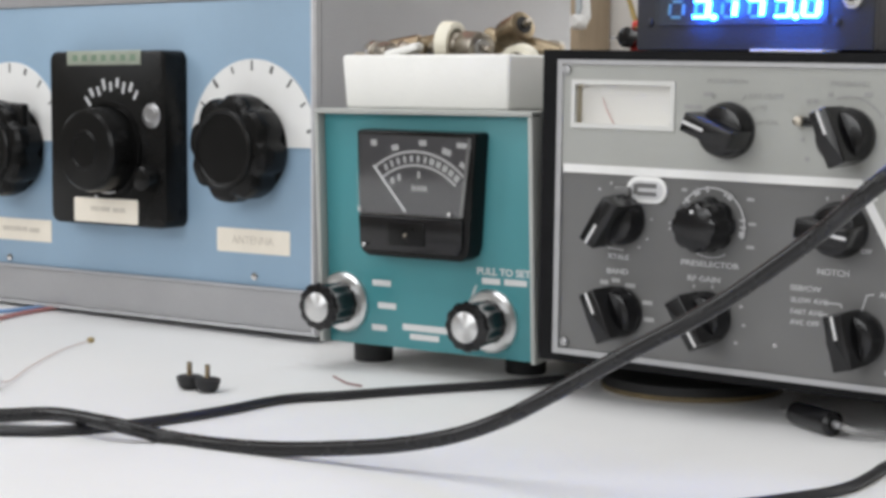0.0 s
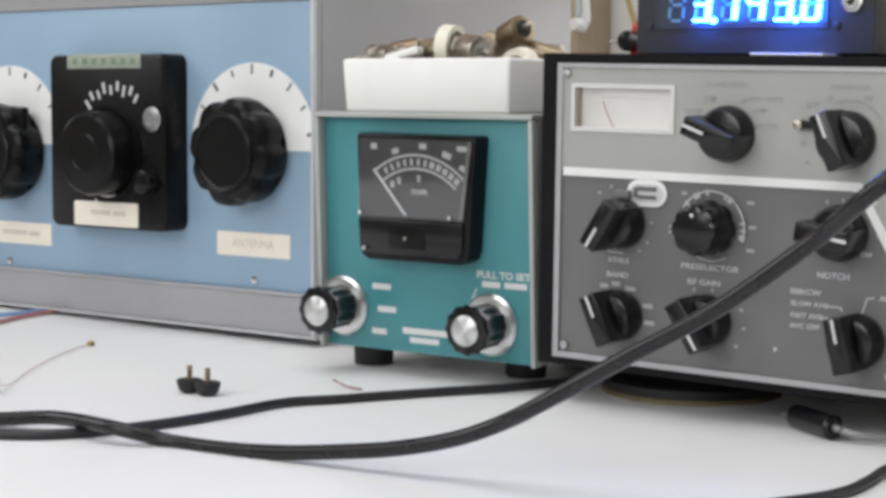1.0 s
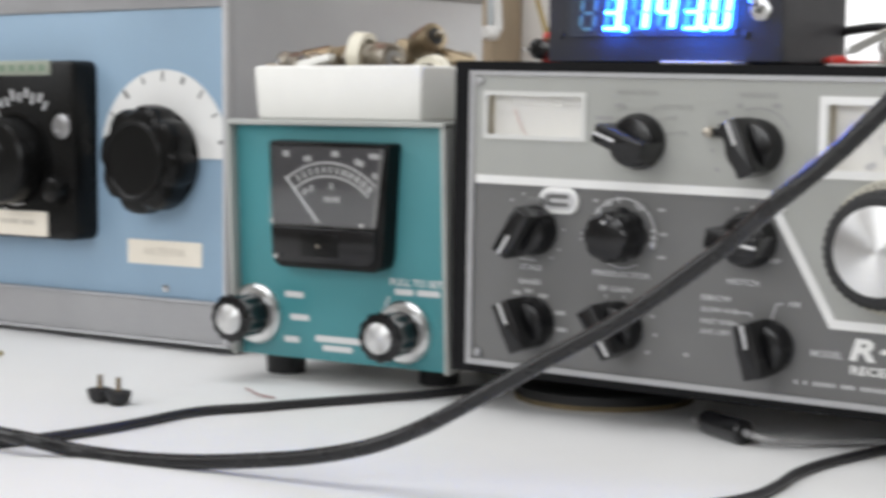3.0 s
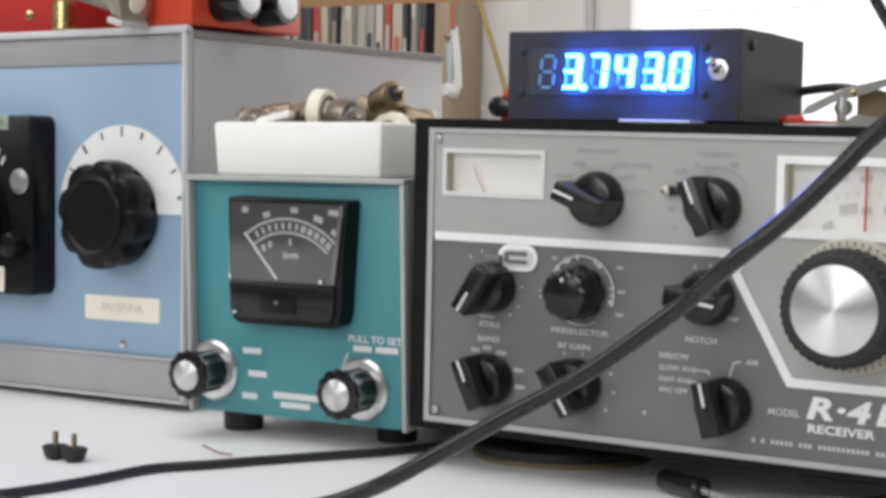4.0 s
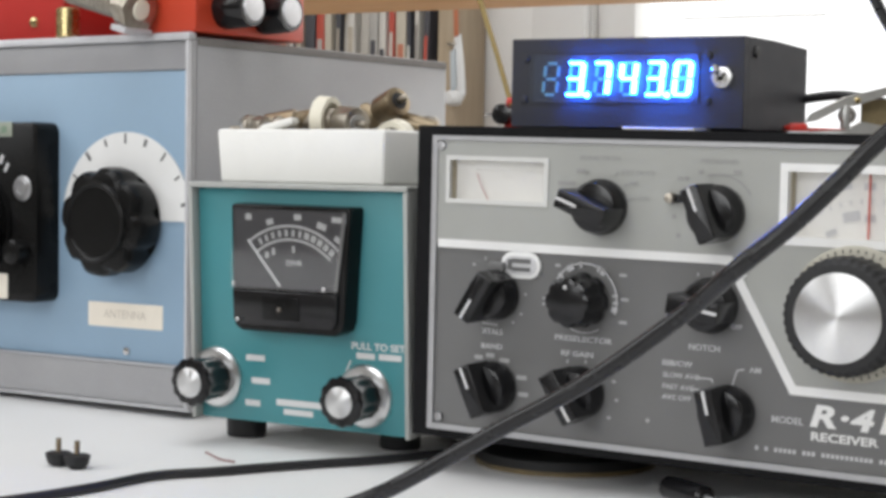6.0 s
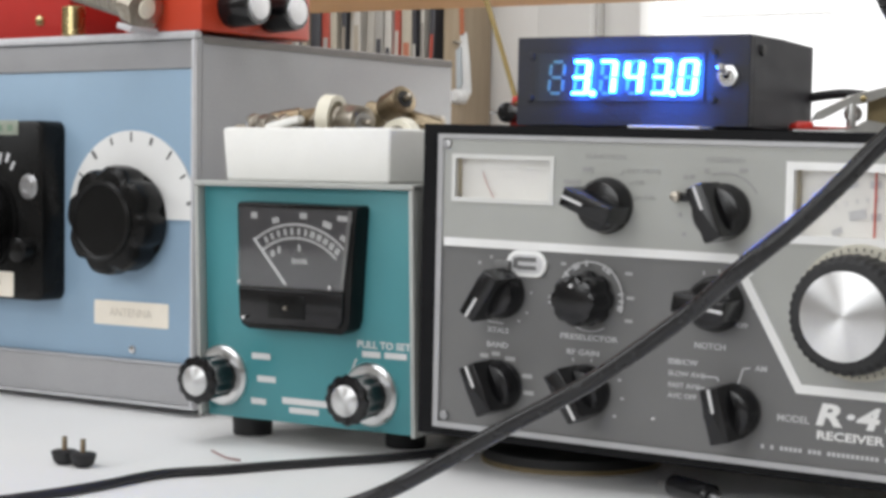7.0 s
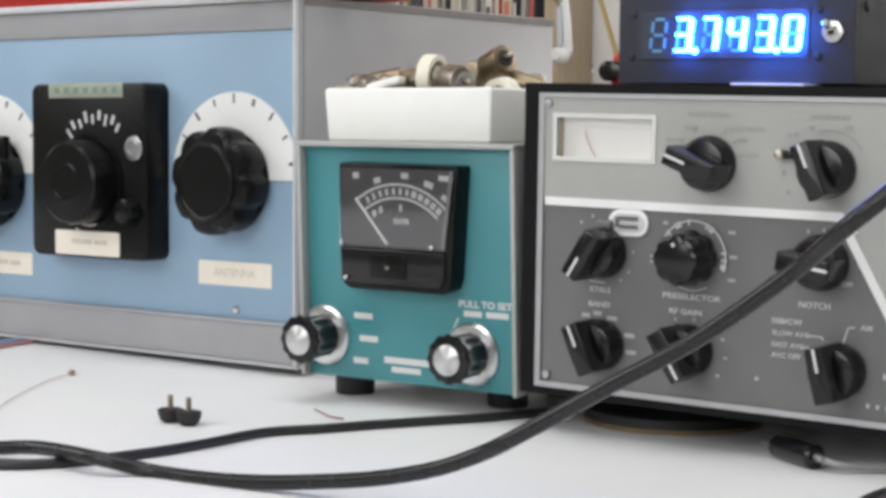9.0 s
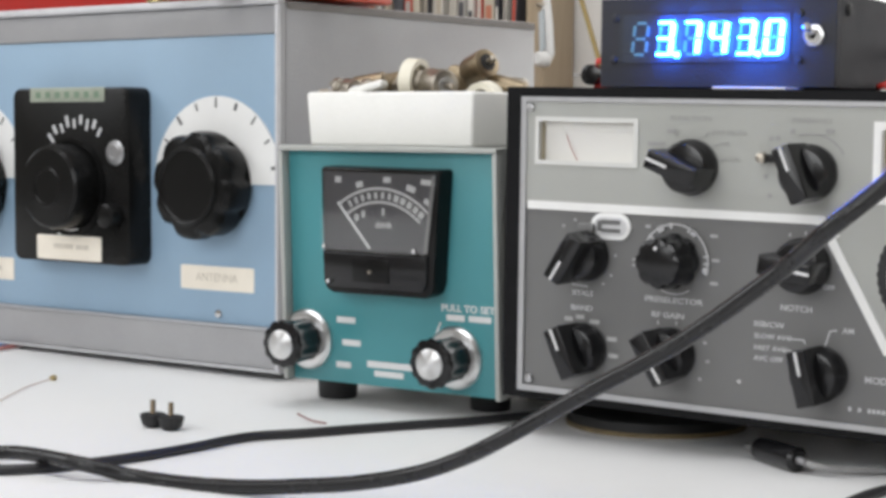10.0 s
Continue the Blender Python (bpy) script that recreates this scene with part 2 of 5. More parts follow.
def join(bm, other):
    me = bpy.data.meshes.new("tmp")
    other.to_mesh(me)
    other.free()
    bm.from_mesh(me)
    bpy.data.meshes.remove(me)
    return bm


def block(x0, x1, y0, y1, z0, z1, bevel=0.0, steps=2, bm=None):
    out = bmesh.new()
    bmesh.ops.create_cube(out, size=1)
    for v in out.verts:
        v.co = Vector(((x0 + x1) / 2 + v.co.x * (x1 - x0), (y0 + y1) / 2 + v.co.y * (y1 - y0), (z0 + z1) / 2 + v.co.z * (z1 - z0)))
    if bevel:
        bmesh.ops.bevel(out, geom=out.edges[:], offset=bevel, segments=steps, profile=0.5, affect="EDGES")
    return join(bm, out) if bm else out


def slab(outline, y0, y1, bevel=0.0, bm=None, steps=2):
    """A plate of the outline (x, z), from depth y0 (front) to y1."""
    out = bmesh.new()
    face = out.faces.new([out.verts.new((x, y1, z)) for x, z in outline])
    made = bmesh.ops.extrude_face_region(out, geom=[face])
    for v in made["geom"]:
        if isinstance(v, bmesh.types.BMVert):
            v.co.y = y0
    bmesh.ops.recalc_face_normals(out, faces=out.faces[:])
    if bevel:
        front = [e for e in out.edges if all(abs(v.co.y - y0) < 1e-7 for v in e.verts)]
        bmesh.ops.bevel(out, geom=front, offset=bevel, segments=steps, profile=0.5, affect="EDGES")
    return join(bm, out) if bm else out


def round_rect(x0, x1, z0, z1, r, n=5):
    pts = []
    for cx, cz, a in ((x1 - r, z1 - r, 0), (x0 + r, z1 - r, 90), (x0 + r, z0 + r, 180), (x1 - r, z0 + r, 270)):
        pts += [(cx + r * math.cos(radians(a + 90 * k / n)), cz + r * math.sin(radians(a + 90 * k / n))) for k in range(n + 1)]
    return pts


def lathe(profile, x=0.0, z=0.0, seg=40, wobble=None, bm=None):
    """Turned about an axis along y through (x, z); profile: (radius, y) from the front to the back."""
    out = bmesh.new()
    rings = []
    for r, y in profile:
        ring = []
        for k in range(seg):
            a = 2 * math.pi * k / seg
            rr = r * (wobble(a, y) if wobble else 1.0)
            ring.append(out.verts.new((x + rr * math.cos(a), y, z + rr * math.sin(a))))
        rings.append(ring)
    for a, b in zip(rings, rings[1:]):
        for k in range(seg):
            out.faces.new((a[k], a[(k + 1) % seg], b[(k + 1) % seg], b[k]))
    for ring in (rings[0], rings[-1]):
        out.faces.new(ring)
    bmesh.ops.recalc_face_normals(out, faces=out.faces[:])
    return join(bm, out) if bm else out


def ring_plate(x, z, r0, r1, y0, y1, a0=0.0, a1=360.0, seg=48, bm=None):
    """A flat ring or arc between two radii."""
    out = bmesh.new()
    full = a1 - a0 >= 359.9
    n = seg if full else seg + 1
    rows = []
    for k in range(n):
        a = radians(a0 + (a1 - a0) * k / seg)
        c, s = math.cos(a), math.sin(a)
        rows.append([out.verts.new((x + r * c, y, z + r * s)) for r, y in ((r0, y0), (r1, y0), (r1, y1), (r0, y1))])
    for k in range(n if full else n - 1):
        a, b = rows[k], rows[(k + 1) % n]
        for j in range(4):
            out.faces.new((a[j], a[(j + 1) % 4], b[(j + 1) % 4], b[j]))
    if not full:
        out.faces.new(rows[0])
        out.faces.new(rows[-1])
    bmesh.ops.recalc_face_normals(out, faces=out.faces[:])
    return join(bm, out) if bm else out


def stripe(path, width, y0, y1, bm=None):
    """A flat line of even width along (x, z) points, with mitred corners."""
    p = [Vector(q) for q in path]
    left, right = [], []
    for i, q in enumerate(p):
        d0 = (q - p[i - 1]).normalized() if i else (p[1] - q).normalized()
        d1 = (p[i + 1] - q).normalized() if i + 1 < len(p) else d0
        t = (d0 + d1).normalized()
        nrm = Vector((-t.y, t.x)) * (width / 2 / max(0.3, t.dot(d0)))
        left.append(q + nrm)
        right.append(q - nrm)
    return slab([tuple(q) for q in left + right[::-1]], y0, y1, bm=bm)


def tube(points, radius, sides=14, step=8, bm=None, closed_ends=True, flat=1.0):
    """A cable through the points, smoothly bent."""
    p = [Vector(q) for q in points]
    ext = [2 * p[0] - p[1]] + p + [2 * p[-1] - p[-2]]
    line = []
    for i in range(1, len(ext) - 2):
        a, b, c, d = ext[i - 1:i + 3]
        for k in range(step):
            t = k / step
            line.append(0.5 * (2 * b + (c - a) * t + (2 * a - 5 * b + 4 * c - d) * t * t + (3 * b - a - 3 * c + d) * t ** 3))
    line.append(p[-1])
    out = bmesh.new()
    rings = []
    for i, q in enumerate(line):
        d = (line[min(i + 1, len(line) - 1)] - line[max(i - 1, 0)]).normalized()
        side = d.cross(Vector((0, 0, 1)))
        side = side.normalized() if side.length > 1e-4 else Vector((1, 0, 0))
        up = side.cross(d).normalized()
        rings.append([out.verts.new(q + side * radius * math.cos(2 * math.pi * k / sides) + up * radius * flat * math.sin(2 * math.pi * k / sides)) for k in range(sides)])
    for a, b in zip(rings, rings[1:]):
        for k in range(sides):
            out.faces.new((a[k], a[(k + 1) % sides], b[(k + 1) % sides], b[k]))
    out.faces.new(rings[0])
    out.faces.new(rings[-1])
    bmesh.ops.recalc_face_normals(out, faces=out.faces[:])
    return join(bm, out) if bm else out


def lettering(name, words, size, x, z, y, material, parent, align="CENTER", wide=1.0, bold=0.0, slant=0.0, thick=0.0002):
    """Printed words on a front, centred at (x, z)."""
    cu = bpy.data.curves.new("letters", "FONT")
    cu.body, cu.size, cu.align_x, cu.align_y = words, size, align, "CENTER"
    cu.offset, cu.shear, cu.resolution_u = bold, slant, 3
    cu.extrude = thick
    tmp = new("letters", cu)
    me = bpy.data.meshes.new_from_object(tmp.evaluated_get(bpy.context.evaluated_depsgraph_get()))
    bpy.data.objects.remove(tmp)
    bpy.data.curves.remove(cu)
    me.name = name
    me.transform(Matrix.Translation((x, y, z)) @ pose(0, 0, 0, 90) @ Matrix.Diagonal((wide, 1, 1, 1)))
    me.materials.clear()
    me.materials.append(material)
    ob = new(name, me)
    ob.parent = parent
    return ob


def bars(name, rows, y, material, parent, thick=0.0003):
    """Unreadable writing as plain bars, each a part: (x, z, width, height, turn)."""
    for x, z, w, h, *turn in rows:
        a = radians(turn[0]) if turn else 0.0
        c, s = math.cos(a), math.sin(a)
        part(name, slab([(x + c * u - s * v, z + s * u + c * v) for u, v in ((-w / 2, -h / 2), (w / 2, -h / 2), (w / 2, h / 2), (-w / 2, h / 2))], y - thick, y), material, parent)


def plate(outlines, y0, y1, bevel=0.0):
    """One sheet made of outlines that share corners, from depth y0 (front) to y1."""
    out = bmesh.new()
    corner = {}
    faces = []
    for outline in outlines:
        vs = []
        for x, z in outline:
            key = (round(x, 6), round(z, 6))
            if key not in corner:
                corner[key] = out.verts.new((x, y1, z))
            vs.append(corner[key])
        faces.append(out.faces.new(vs))
    made = bmesh.ops.extrude_face_region(out, geom=faces)
    for v in made["geom"]:
        if isinstance(v, bmesh.types.BMVert):
            v.co.y = y0
    bmesh.ops.recalc_face_normals(out, faces=out.faces[:])
    return out


def rim(x0, x1, z0, z1, left, right, low, top, y0, y1):
    """A mitred rectangular frame."""
    a, b, c, d = x0 + left, x1 - right, z0 + low, z1 - top
    return plate([[(x0, z0), (x1, z0), (b, c), (a, c)], [(x1, z0), (x1, z1), (b, d), (b, c)], [(x1, z1), (x0, z1), (a, d), (b, d)], [(x0, z1), (x0, z0), (a, c), (a, d)]], y0, y1)


def screw(x, z, y, r, parent, material=CHROME, turn=30):
    bm = lathe([(r * 0.35, y - r * 0.62), (r * 0.8, y - r * 0.5), (r, y - r * 0.12), (r, y)], x, z, 20)
    part("screw", bm, material, parent)


def bolt_disc(x, z, y, r, parent, name="screw", material=CHROME):
    bm = lathe([(r * 0.5, y - 0.0016), (r * 0.92, y - 0.0014), (r, y - 0.0006), (r, y)], x, z, 28)
    part(name, bm, material, parent)


# ---- the room (bench top is at z = 0) ----
FLOOR_Z, CEIL_Z = -0.75, 1.85
X0, X1, Y0, Y1 = -1.6, 2.6, -1.9, 1.24
solo("floor", block(X0, X1, Y0, Y1, FLOOR_Z - 0.05, FLOOR_Z), FLOORING, "brown wooden floor of the radio room", "floor", kind="structure")
# opening for the added overhead fill, never in view
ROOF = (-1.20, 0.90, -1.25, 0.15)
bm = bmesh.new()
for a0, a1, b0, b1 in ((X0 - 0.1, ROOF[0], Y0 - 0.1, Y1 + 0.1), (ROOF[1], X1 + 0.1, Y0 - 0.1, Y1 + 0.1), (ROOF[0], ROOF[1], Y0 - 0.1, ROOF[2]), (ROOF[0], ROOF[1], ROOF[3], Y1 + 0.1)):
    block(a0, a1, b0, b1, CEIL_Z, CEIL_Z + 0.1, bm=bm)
solo("ceiling", bm, CEILING_PAINT, "plain white painted ceiling with an added, unseen roof window", "ceiling", kind="structure")


def wall_with_opening(name, axis, at, thick, lo, hi, opening, label, paint):
    a0, a1, z0, z1 = opening
    bm = bmesh.new()
    for s0, s1, b0, b1 in ((lo, a0, FLOOR_Z, CEIL_Z), (a1, hi, FLOOR_Z, CEIL_Z), (a0, a1, FLOOR_Z, z0), (a0, a1, z1, CEIL_Z)):
        if axis == "x":
            block(at, at + thick, s0, s1, b0, b1, bm=bm)
        else:
            block(s0, s1, at, at + thick, b0, b1, bm=bm)
    return solo(name, bm, paint, label, "wall", kind="structure")


REAR = (-0.561, 2.52, 0.05, 1.40)
SIDE = (-1.70, -0.40, 0.60, 1.60)
FRONT = (-0.65, 0.85, 0.30, 1.30)
wall_with_opening("wall_north", "y", Y1, 0.1, X0 - 0.1, X1 + 0.1, REAR, "white painted wall with a wide bright window", WALL_PAINT)
# west, south and east walls stay out of view, dimmed to limit bounce
wall_with_opening("wall_west", "x", X0 - 0.1, 0.1, Y0, Y1, SIDE, "unseen buff wall kept dim, with a window beside the bench", DIM_WALL)
wall_with_opening("wall_south", "y", Y0 - 0.1, 0.1, X0 - 0.1, X1 + 0.1, FRONT, "unseen buff wall kept dim, with the added front window", DIM_WALL)
solo("wall_east", block(X1, X1 + 0.1, Y0, Y1, FLOOR_Z, CEIL_Z), DIM_WALL, "plain unseen buff wall kept dim to cut reflections", "wall", kind="structure")


def window_y(name, y, opening, label):
    a0, a1, z0, z1 = opening
    w = thing(name, Matrix.Identity(4), label, "window", kind="structure")
    bm = bmesh.new()
    for s0, s1, b0, b1 in ((a0, a0 + 0.05, z0, z1), (a1 - 0.05, a1, z0, z1), (a0 + 0.05, a1 - 0.05, z0, z0 + 0.05), (a0 + 0.05, a1 - 0.05, z1 - 0.05, z1)):
        block(s0, s1, y + 0.015, y + 0.06, b0, b1, 0.004, bm=bm)
    part("window_frame", bm, FRAME_PAINT, w)
    return w


rear = window_y("window_1", Y1, REAR, "wide white-framed window full of bright daylight behind the bench")
part("blind_rail", block(-0.47, -0.29, Y1 + 0.062, Y1 + 0.074, 0.3190, 0.3206, 0.0005, 1), BLIND, rear)
# unseen window that houses the added frontal fill
window_y("added_front_window", Y0 - 0.07, FRONT, "unseen white-framed window added to light the fronts")
side = thing("window_3", Matrix.Identity(4), "white-framed window in the side wall", "window", kind="structure")
bm = bmesh.new()
for s0, s1, b0, b1 in ((-1.70, -1.65, 0.60, 1.60), (-0.45, -0.40, 0.60, 1.60), (-1.65, -0.45, 0.60, 0.65), (-1.65, -0.45, 1.55, 1.60)):
    block(X0 - 0.07, X0 - 0.025, s0, s1, b0, b1, 0.004, bm=bm)
part("window_frame", bm, FRAME_PAINT, side)
# unseen roof window, there only to house the overhead fill
roof = thing("added_roof_window", Matrix.Identity(4), "unseen white-framed roof window added to light the bench", "window", kind="structure")
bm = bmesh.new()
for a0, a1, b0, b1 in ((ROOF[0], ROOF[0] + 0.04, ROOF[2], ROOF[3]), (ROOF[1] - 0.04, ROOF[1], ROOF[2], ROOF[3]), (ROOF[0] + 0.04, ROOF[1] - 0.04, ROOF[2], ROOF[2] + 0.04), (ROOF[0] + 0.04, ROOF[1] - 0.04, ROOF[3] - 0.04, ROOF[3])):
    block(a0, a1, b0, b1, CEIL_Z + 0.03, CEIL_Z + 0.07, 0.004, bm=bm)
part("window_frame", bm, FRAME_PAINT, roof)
solo("backdrop", block(-3.5, 4.5, Y1 + 1.6, Y1 + 1.62, -1.0, 3.5), DAYLIGHT, "bright hazy daylight outside the window", "backdrop", kind="structure")

# ---- the bench ----
bench = thing("workbench", Matrix.Identity(4), "white laminate workbench with square legs", "workbench")
part("benchtop", block(-1.15, 1.05, -0.66, 0.80, -0.028, 0.0, 0.002), WHITE_LAMINATE, bench)
for x in (-1.09, 0.99):
    for y in (-0.60, 0.74):
        part("leg", block(x - 0.025, x + 0.025, y - 0.025, y + 0.025, FLOOR_Z, -0.028, 0.003), GREY_HAMMER, bench)

# ---- bookcase behind the bench, with a pine board in front of its top ----
case = thing("bookcase", Matrix.Identity(4), "beige wooden bookcase standing against the rear wall", "bookcase")
part("side_panel", block(-0.7325, -0.706, 1.165, 1.236, FLOOR_Z, 1.1, 0.002), BEECH, case)
part("side_panel", block(-1.56, -1.535, 1.165, 1.236, FLOOR_Z, 1.1, 0.002), BEECH, case)
part("back_panel", block(-1.535, -0.7326, 1.229, 1.236, FLOOR_Z, 1.1), BEECH, case)
part("shelf", block(-1.535, -0.7326, 1.165, 1.228, 0.150, 0.172, 0.001), BEECH, case)
part("shelf", block(-1.535, -0.7326, 1.165, 1.228, 0.52, 0.542, 0.001), BEECH, case)
random.seed(4)
SPINES = [(0.50, 0.47, 0.42), (0.52, 0.09, 0.06), (0.62, 0.59, 0.53), (0.50, 0.44, 0.35), (0.45, 0.43, 0.40), (0.55, 0.20, 0.12), (0.58, 0.52, 0.42),
          (0.50, 0.43, 0.36), (0.66, 0.63, 0.58), (0.07, 0.07, 0.08), (0.40, 0.35, 0.29), (0.34, 0.31, 0.28), (0.05, 0.05, 0.06)]
SPINE_MATS = [surface("book cover", c, 0.5, vary=0.12, scale=40, bump=0.05) for c in SPINES]
x = -1.50
k = 0
while x < -0.760:
    w = random.choice((0.006, 0.008, 0.010, 0.012, 0.015))
    h = random.uniform(0.20, 0.27)
    d = random.uniform(0.048, 0.054)
    book = thing("book", pose(x + w / 2, 1.172, 0.172, 0, random.choice((0, 0.4, 1.6, -1.2)), 0), "thin upright book with a worn coloured spine on the shelf", "book", group="books on the shelf")
    m = SPINE_MATS[(k * 5 + random.randrange(3)) % len(SPINE_MATS)]
    part("cover", block(-w / 2, w / 2, 0, d, 0, h, 0.0012), m, book)
    part("spine_title", block(-w * 0.28, w * 0.28, -0.0006, 0.0002, h * 0.25, h * random.uniform(0.45, 0.6)), SPINE_MATS[(k * 3 + 2) % len(SPINE_MATS)], book)
    x += w + 0.0035
    k += 1
# papers and a clip hanging beside the books
folder = thing("paper_bundle", pose(-0.7000, 1.163, 0.175), "crumpled white and orange paper bundle hanging off the bookcase", "papers")
part("sheet", slab([(-0.004, 0.118), (0.004, 0.122), (0.009, 0.085), (0.012, 0.050), (0.004, 0.036), (-0.008, 0.042), (-0.006, 0.080)], -0.006, -0.002, 0.0012), DIAL_WHITE, folder)
part("folded_sheet", slab([(-0.007, 0.100), (-0.001, 0.104), (0.002, 0.060), (-0.005, 0.048)], -0.011, -0.0065, 0.0012), surface("pale blue paper", (0.52, 0.57, 0.60), 0.6, vary=0.08), folder)
part("orange_strip", slab([(-0.005, 0.185), (0.000, 0.186), (0.003, 0.120), (-0.002, 0.118)], -0.010, -0.0065, 0.0008), surface("faded orange paper", (0.52, 0.17, 0.08), 0.6, vary=0.08), folder)
part("pin", block(-0.014, -0.001, -0.0066, 0.0035, 0.108, 0.112, 0.0008), TARNISH, folder)
part("curl", lathe([(0.006, -0.030), (0.009, -0.026), (0.009, -0.012), (0.007, -0.008)], 0.004, 0.044, 20), DIAL_WHITE, folder)
board = thing("wall_shelf", Matrix.Identity(4), "orange pine shelf board on slim posts over the bench", "shelf")
part("shelf_board", block(-1.10, 0.90, 0.46, 0.60, 0.2715, 0.2915, 0.0015), PINE, board)
for x in (-1.07, 0.87):
    part("post", block(x - 0.015, x + 0.015, 0.56, 0.59, 0.0, 0.2715, 0.001), PINE, board)
# white column of the window side behind the bench
solo("trim_1", block(-0.635, -0.562, Y1 - 0.016, Y1 - 0.001, 0.0, 1.4, 0.003), FRAME_PAINT, "white painted window casing", "trim", kind="structure")


# ---- blue tuner box ----
def local(x, y, z, yaw, roll, tilt):
    return pose(x, y, z, tilt, roll, yaw)


BLUE = thing("antenna_tuner", local(-0.1929, 0.0596, 0.0032, -2.063, -0.4597, -0.2212), "large grey metal box with a light blue dial panel", "antenna tuner")
part("body", block(-0.310, 0, 0.005, 0.249, 0.0020, 0.207, 0.0012), GREY_HAMMER, BLUE)
part("blue_panel", block(-0.3066, -0.0021, 0.0035, 0.0049, 0.0262, 0.1886, 0.0004), BLUE_PAINT, BLUE, "light blue enamel panel")
part("top_rail", block(-0.3066, -0.0021, 0.0026, 0.0049, 0.1889, 0.2045, 0.0008), GREY_HAMMER, BLUE)
part("top_edge", block(-0.310, 0, -0.0008, 0.0049, 0.2048, 0.2092, 0.0012), EDGE_GREY, BLUE, "worn light grey edge")
part("bottom_rail", block(-0.3066, -0.0021, 0.0004, 0.0049, 0.0034, 0.0245, 0.0008), GREY_HAMMER, BLUE)
part("rail_edge", block(-0.3066, -0.0021, -0.0004, 0.0049, 0.0247, 0.0260, 0.0004), RAIL_EDGE, BLUE)
part("base_edge", block(-0.310, 0, -0.0004, 0.0049, 0.0012, 0.0032, 0.0004), RAIL_EDGE, BLUE)
part("corner_post", block(-0.0019, -0.0001, 0.0013, 0.0049, 0.0033, 0.2047, 0.0003, 1), GREY_HAMMER, BLUE)
part("corner_flange", block(-0.0019, 0.0, -0.0022, 0.0012, 0.0033, 0.2047, 0.0006), EDGE_GREY, BLUE, "worn light grey corner flange")
part("corner_flange", block(-0.310, -0.3067, -0.0026, 0.0049, 0.0033, 0.2047, 0.0007), EDGE_GREY, BLUE)
# lid seam strip; the shade under the lid's lip is put into its colour
part("lid_seam", block(-0.0006, 0.0006, 0.0060, 0.2485, 0.2022, 0.2064, 0.0003, 1), surface("shade-dark lid seam", (0.17, 0.155, 0.145), 0.5, vary=0.2, scale=60), BLUE, "brown lid seam, darkened for the shade under the lip")
for x in (-0.29, -0.02):
    for y in (0.03, 0.22):
        part("foot", lathe([(0.008, -0.0050), (0.008, 0.0)], 0, 0, 18), BLACK_RUBBER, BLUE, at=pose(x, y, -0.0029, -90))


def dial_plate(u):
    bm = slab([(u + 0.0495 * math.cos(radians(a)), 0.1055 + 0.0495 * math.sin(radians(a))) for a in range(0, 181, 6)], 0.0024, 0.0035)
    card = part("dial_plate", bm, DIAL_WHITE, BLUE, "white half-round dial plate")
    marks = []
    for k in range(9):
        a = radians(12 + k * 19.5)
        marks.append((u + 0.0458 * math.cos(a), 0.1055 + 0.0458 * math.sin(a), 0.0056 - 0.0014 * (k % 2), 0.0012 + 0.0008 * (k % 3 == 0), math.degrees(a)))
    bars("dial_mark", marks, 0.0024, INK_DARK, card)


def lobed(n, depth):
    return lambda a, y: 1.0 - depth * (0.5 - 0.5 * math.cos(n * a)) ** 3


def big_knob(u, w, turn):
    k = part("knob", lathe([(0.0005, -0.0205), (0.0190, -0.0205), (0.0198, -0.0216), (0.0212, -0.0220), (0.0224, -0.0210), (0.0232, -0.0180)], u, w, 72), BLACK_BAKELITE, BLUE, "large fluted black bakelite knob")
    wob = lobed(8, 0.105)
    part("fluted_rim", lathe([(0.0225, -0.0196), (0.0275, -0.0188), (0.0300, -0.0164), (0.0308, -0.0120), (0.0308, -0.0040), (0.0296, 0.0002)], u, w, 108, lambda a, y: wob(a + turn, y)), BLACK_BAKELITE, k)
    part("skirt", lathe([(0.0250, 0.0002), (0.0280, 0.0012), (0.0280, 0.0023)], u, w, 60), BLACK_BAKELITE, k)


dial_plate(-0.0505)
dial_plate(-0.2640)
big_knob(-0.0515, 0.1047, 0.2)
big_knob(-0.2600, 0.1005, 0.5)
part("pointer", block(-0.2460, -0.2330, -0.0125, -0.0070, 0.108, 0.129, 0.002), BLACK_BAKELITE, BLUE)
# the vernier drive
vern = part("vernier_dial", slab(round_rect(-0.2055, -0.1040, 0.0568, 0.1605, 0.006), -0.0140, 0.0034, 0.0016), BLACK_BAKELITE, BLUE, "square black bakelite vernier dial")
part("index_window", block(-0.1885, -0.1238, -0.0148, -0.0136, 0.1520, 0.1606, 0.0004), surface("pale green scale", (0.30, 0.33, 0.27), 0.4, vary=0.2, scale=120), vern, "pale green scale window")
bars("scale_mark", [(-0.181 + 0.0085 * k, 0.1562, 0.0040, 0.0036) for k in range(7)], -0.0148, surface("green scale ink", (0.16, 0.24, 0.17), 0.5), vern)
arc = []
for k in range(9):
    a = radians(132 - k * 9.2)
    r = 0.0350 + 0.0022 * (k % 2)
    arc.append((-0.1470 + r * math.cos(a) * 1.0, 0.1045 + r * math.sin(a), 0.0056 + 0.0012 * (k % 3 == 0), 0.0019 + 0.0004 * (k % 2), math.degrees(a)))
bars("dial_number", arc, -0.0140, INK_GREY, vern)
part("recess_rim", ring_plate(-0.1530, 0.1020, 0.0265, 0.0292, -0.0158, -0.0140, seg=64), BLACK_BAKELITE, vern)
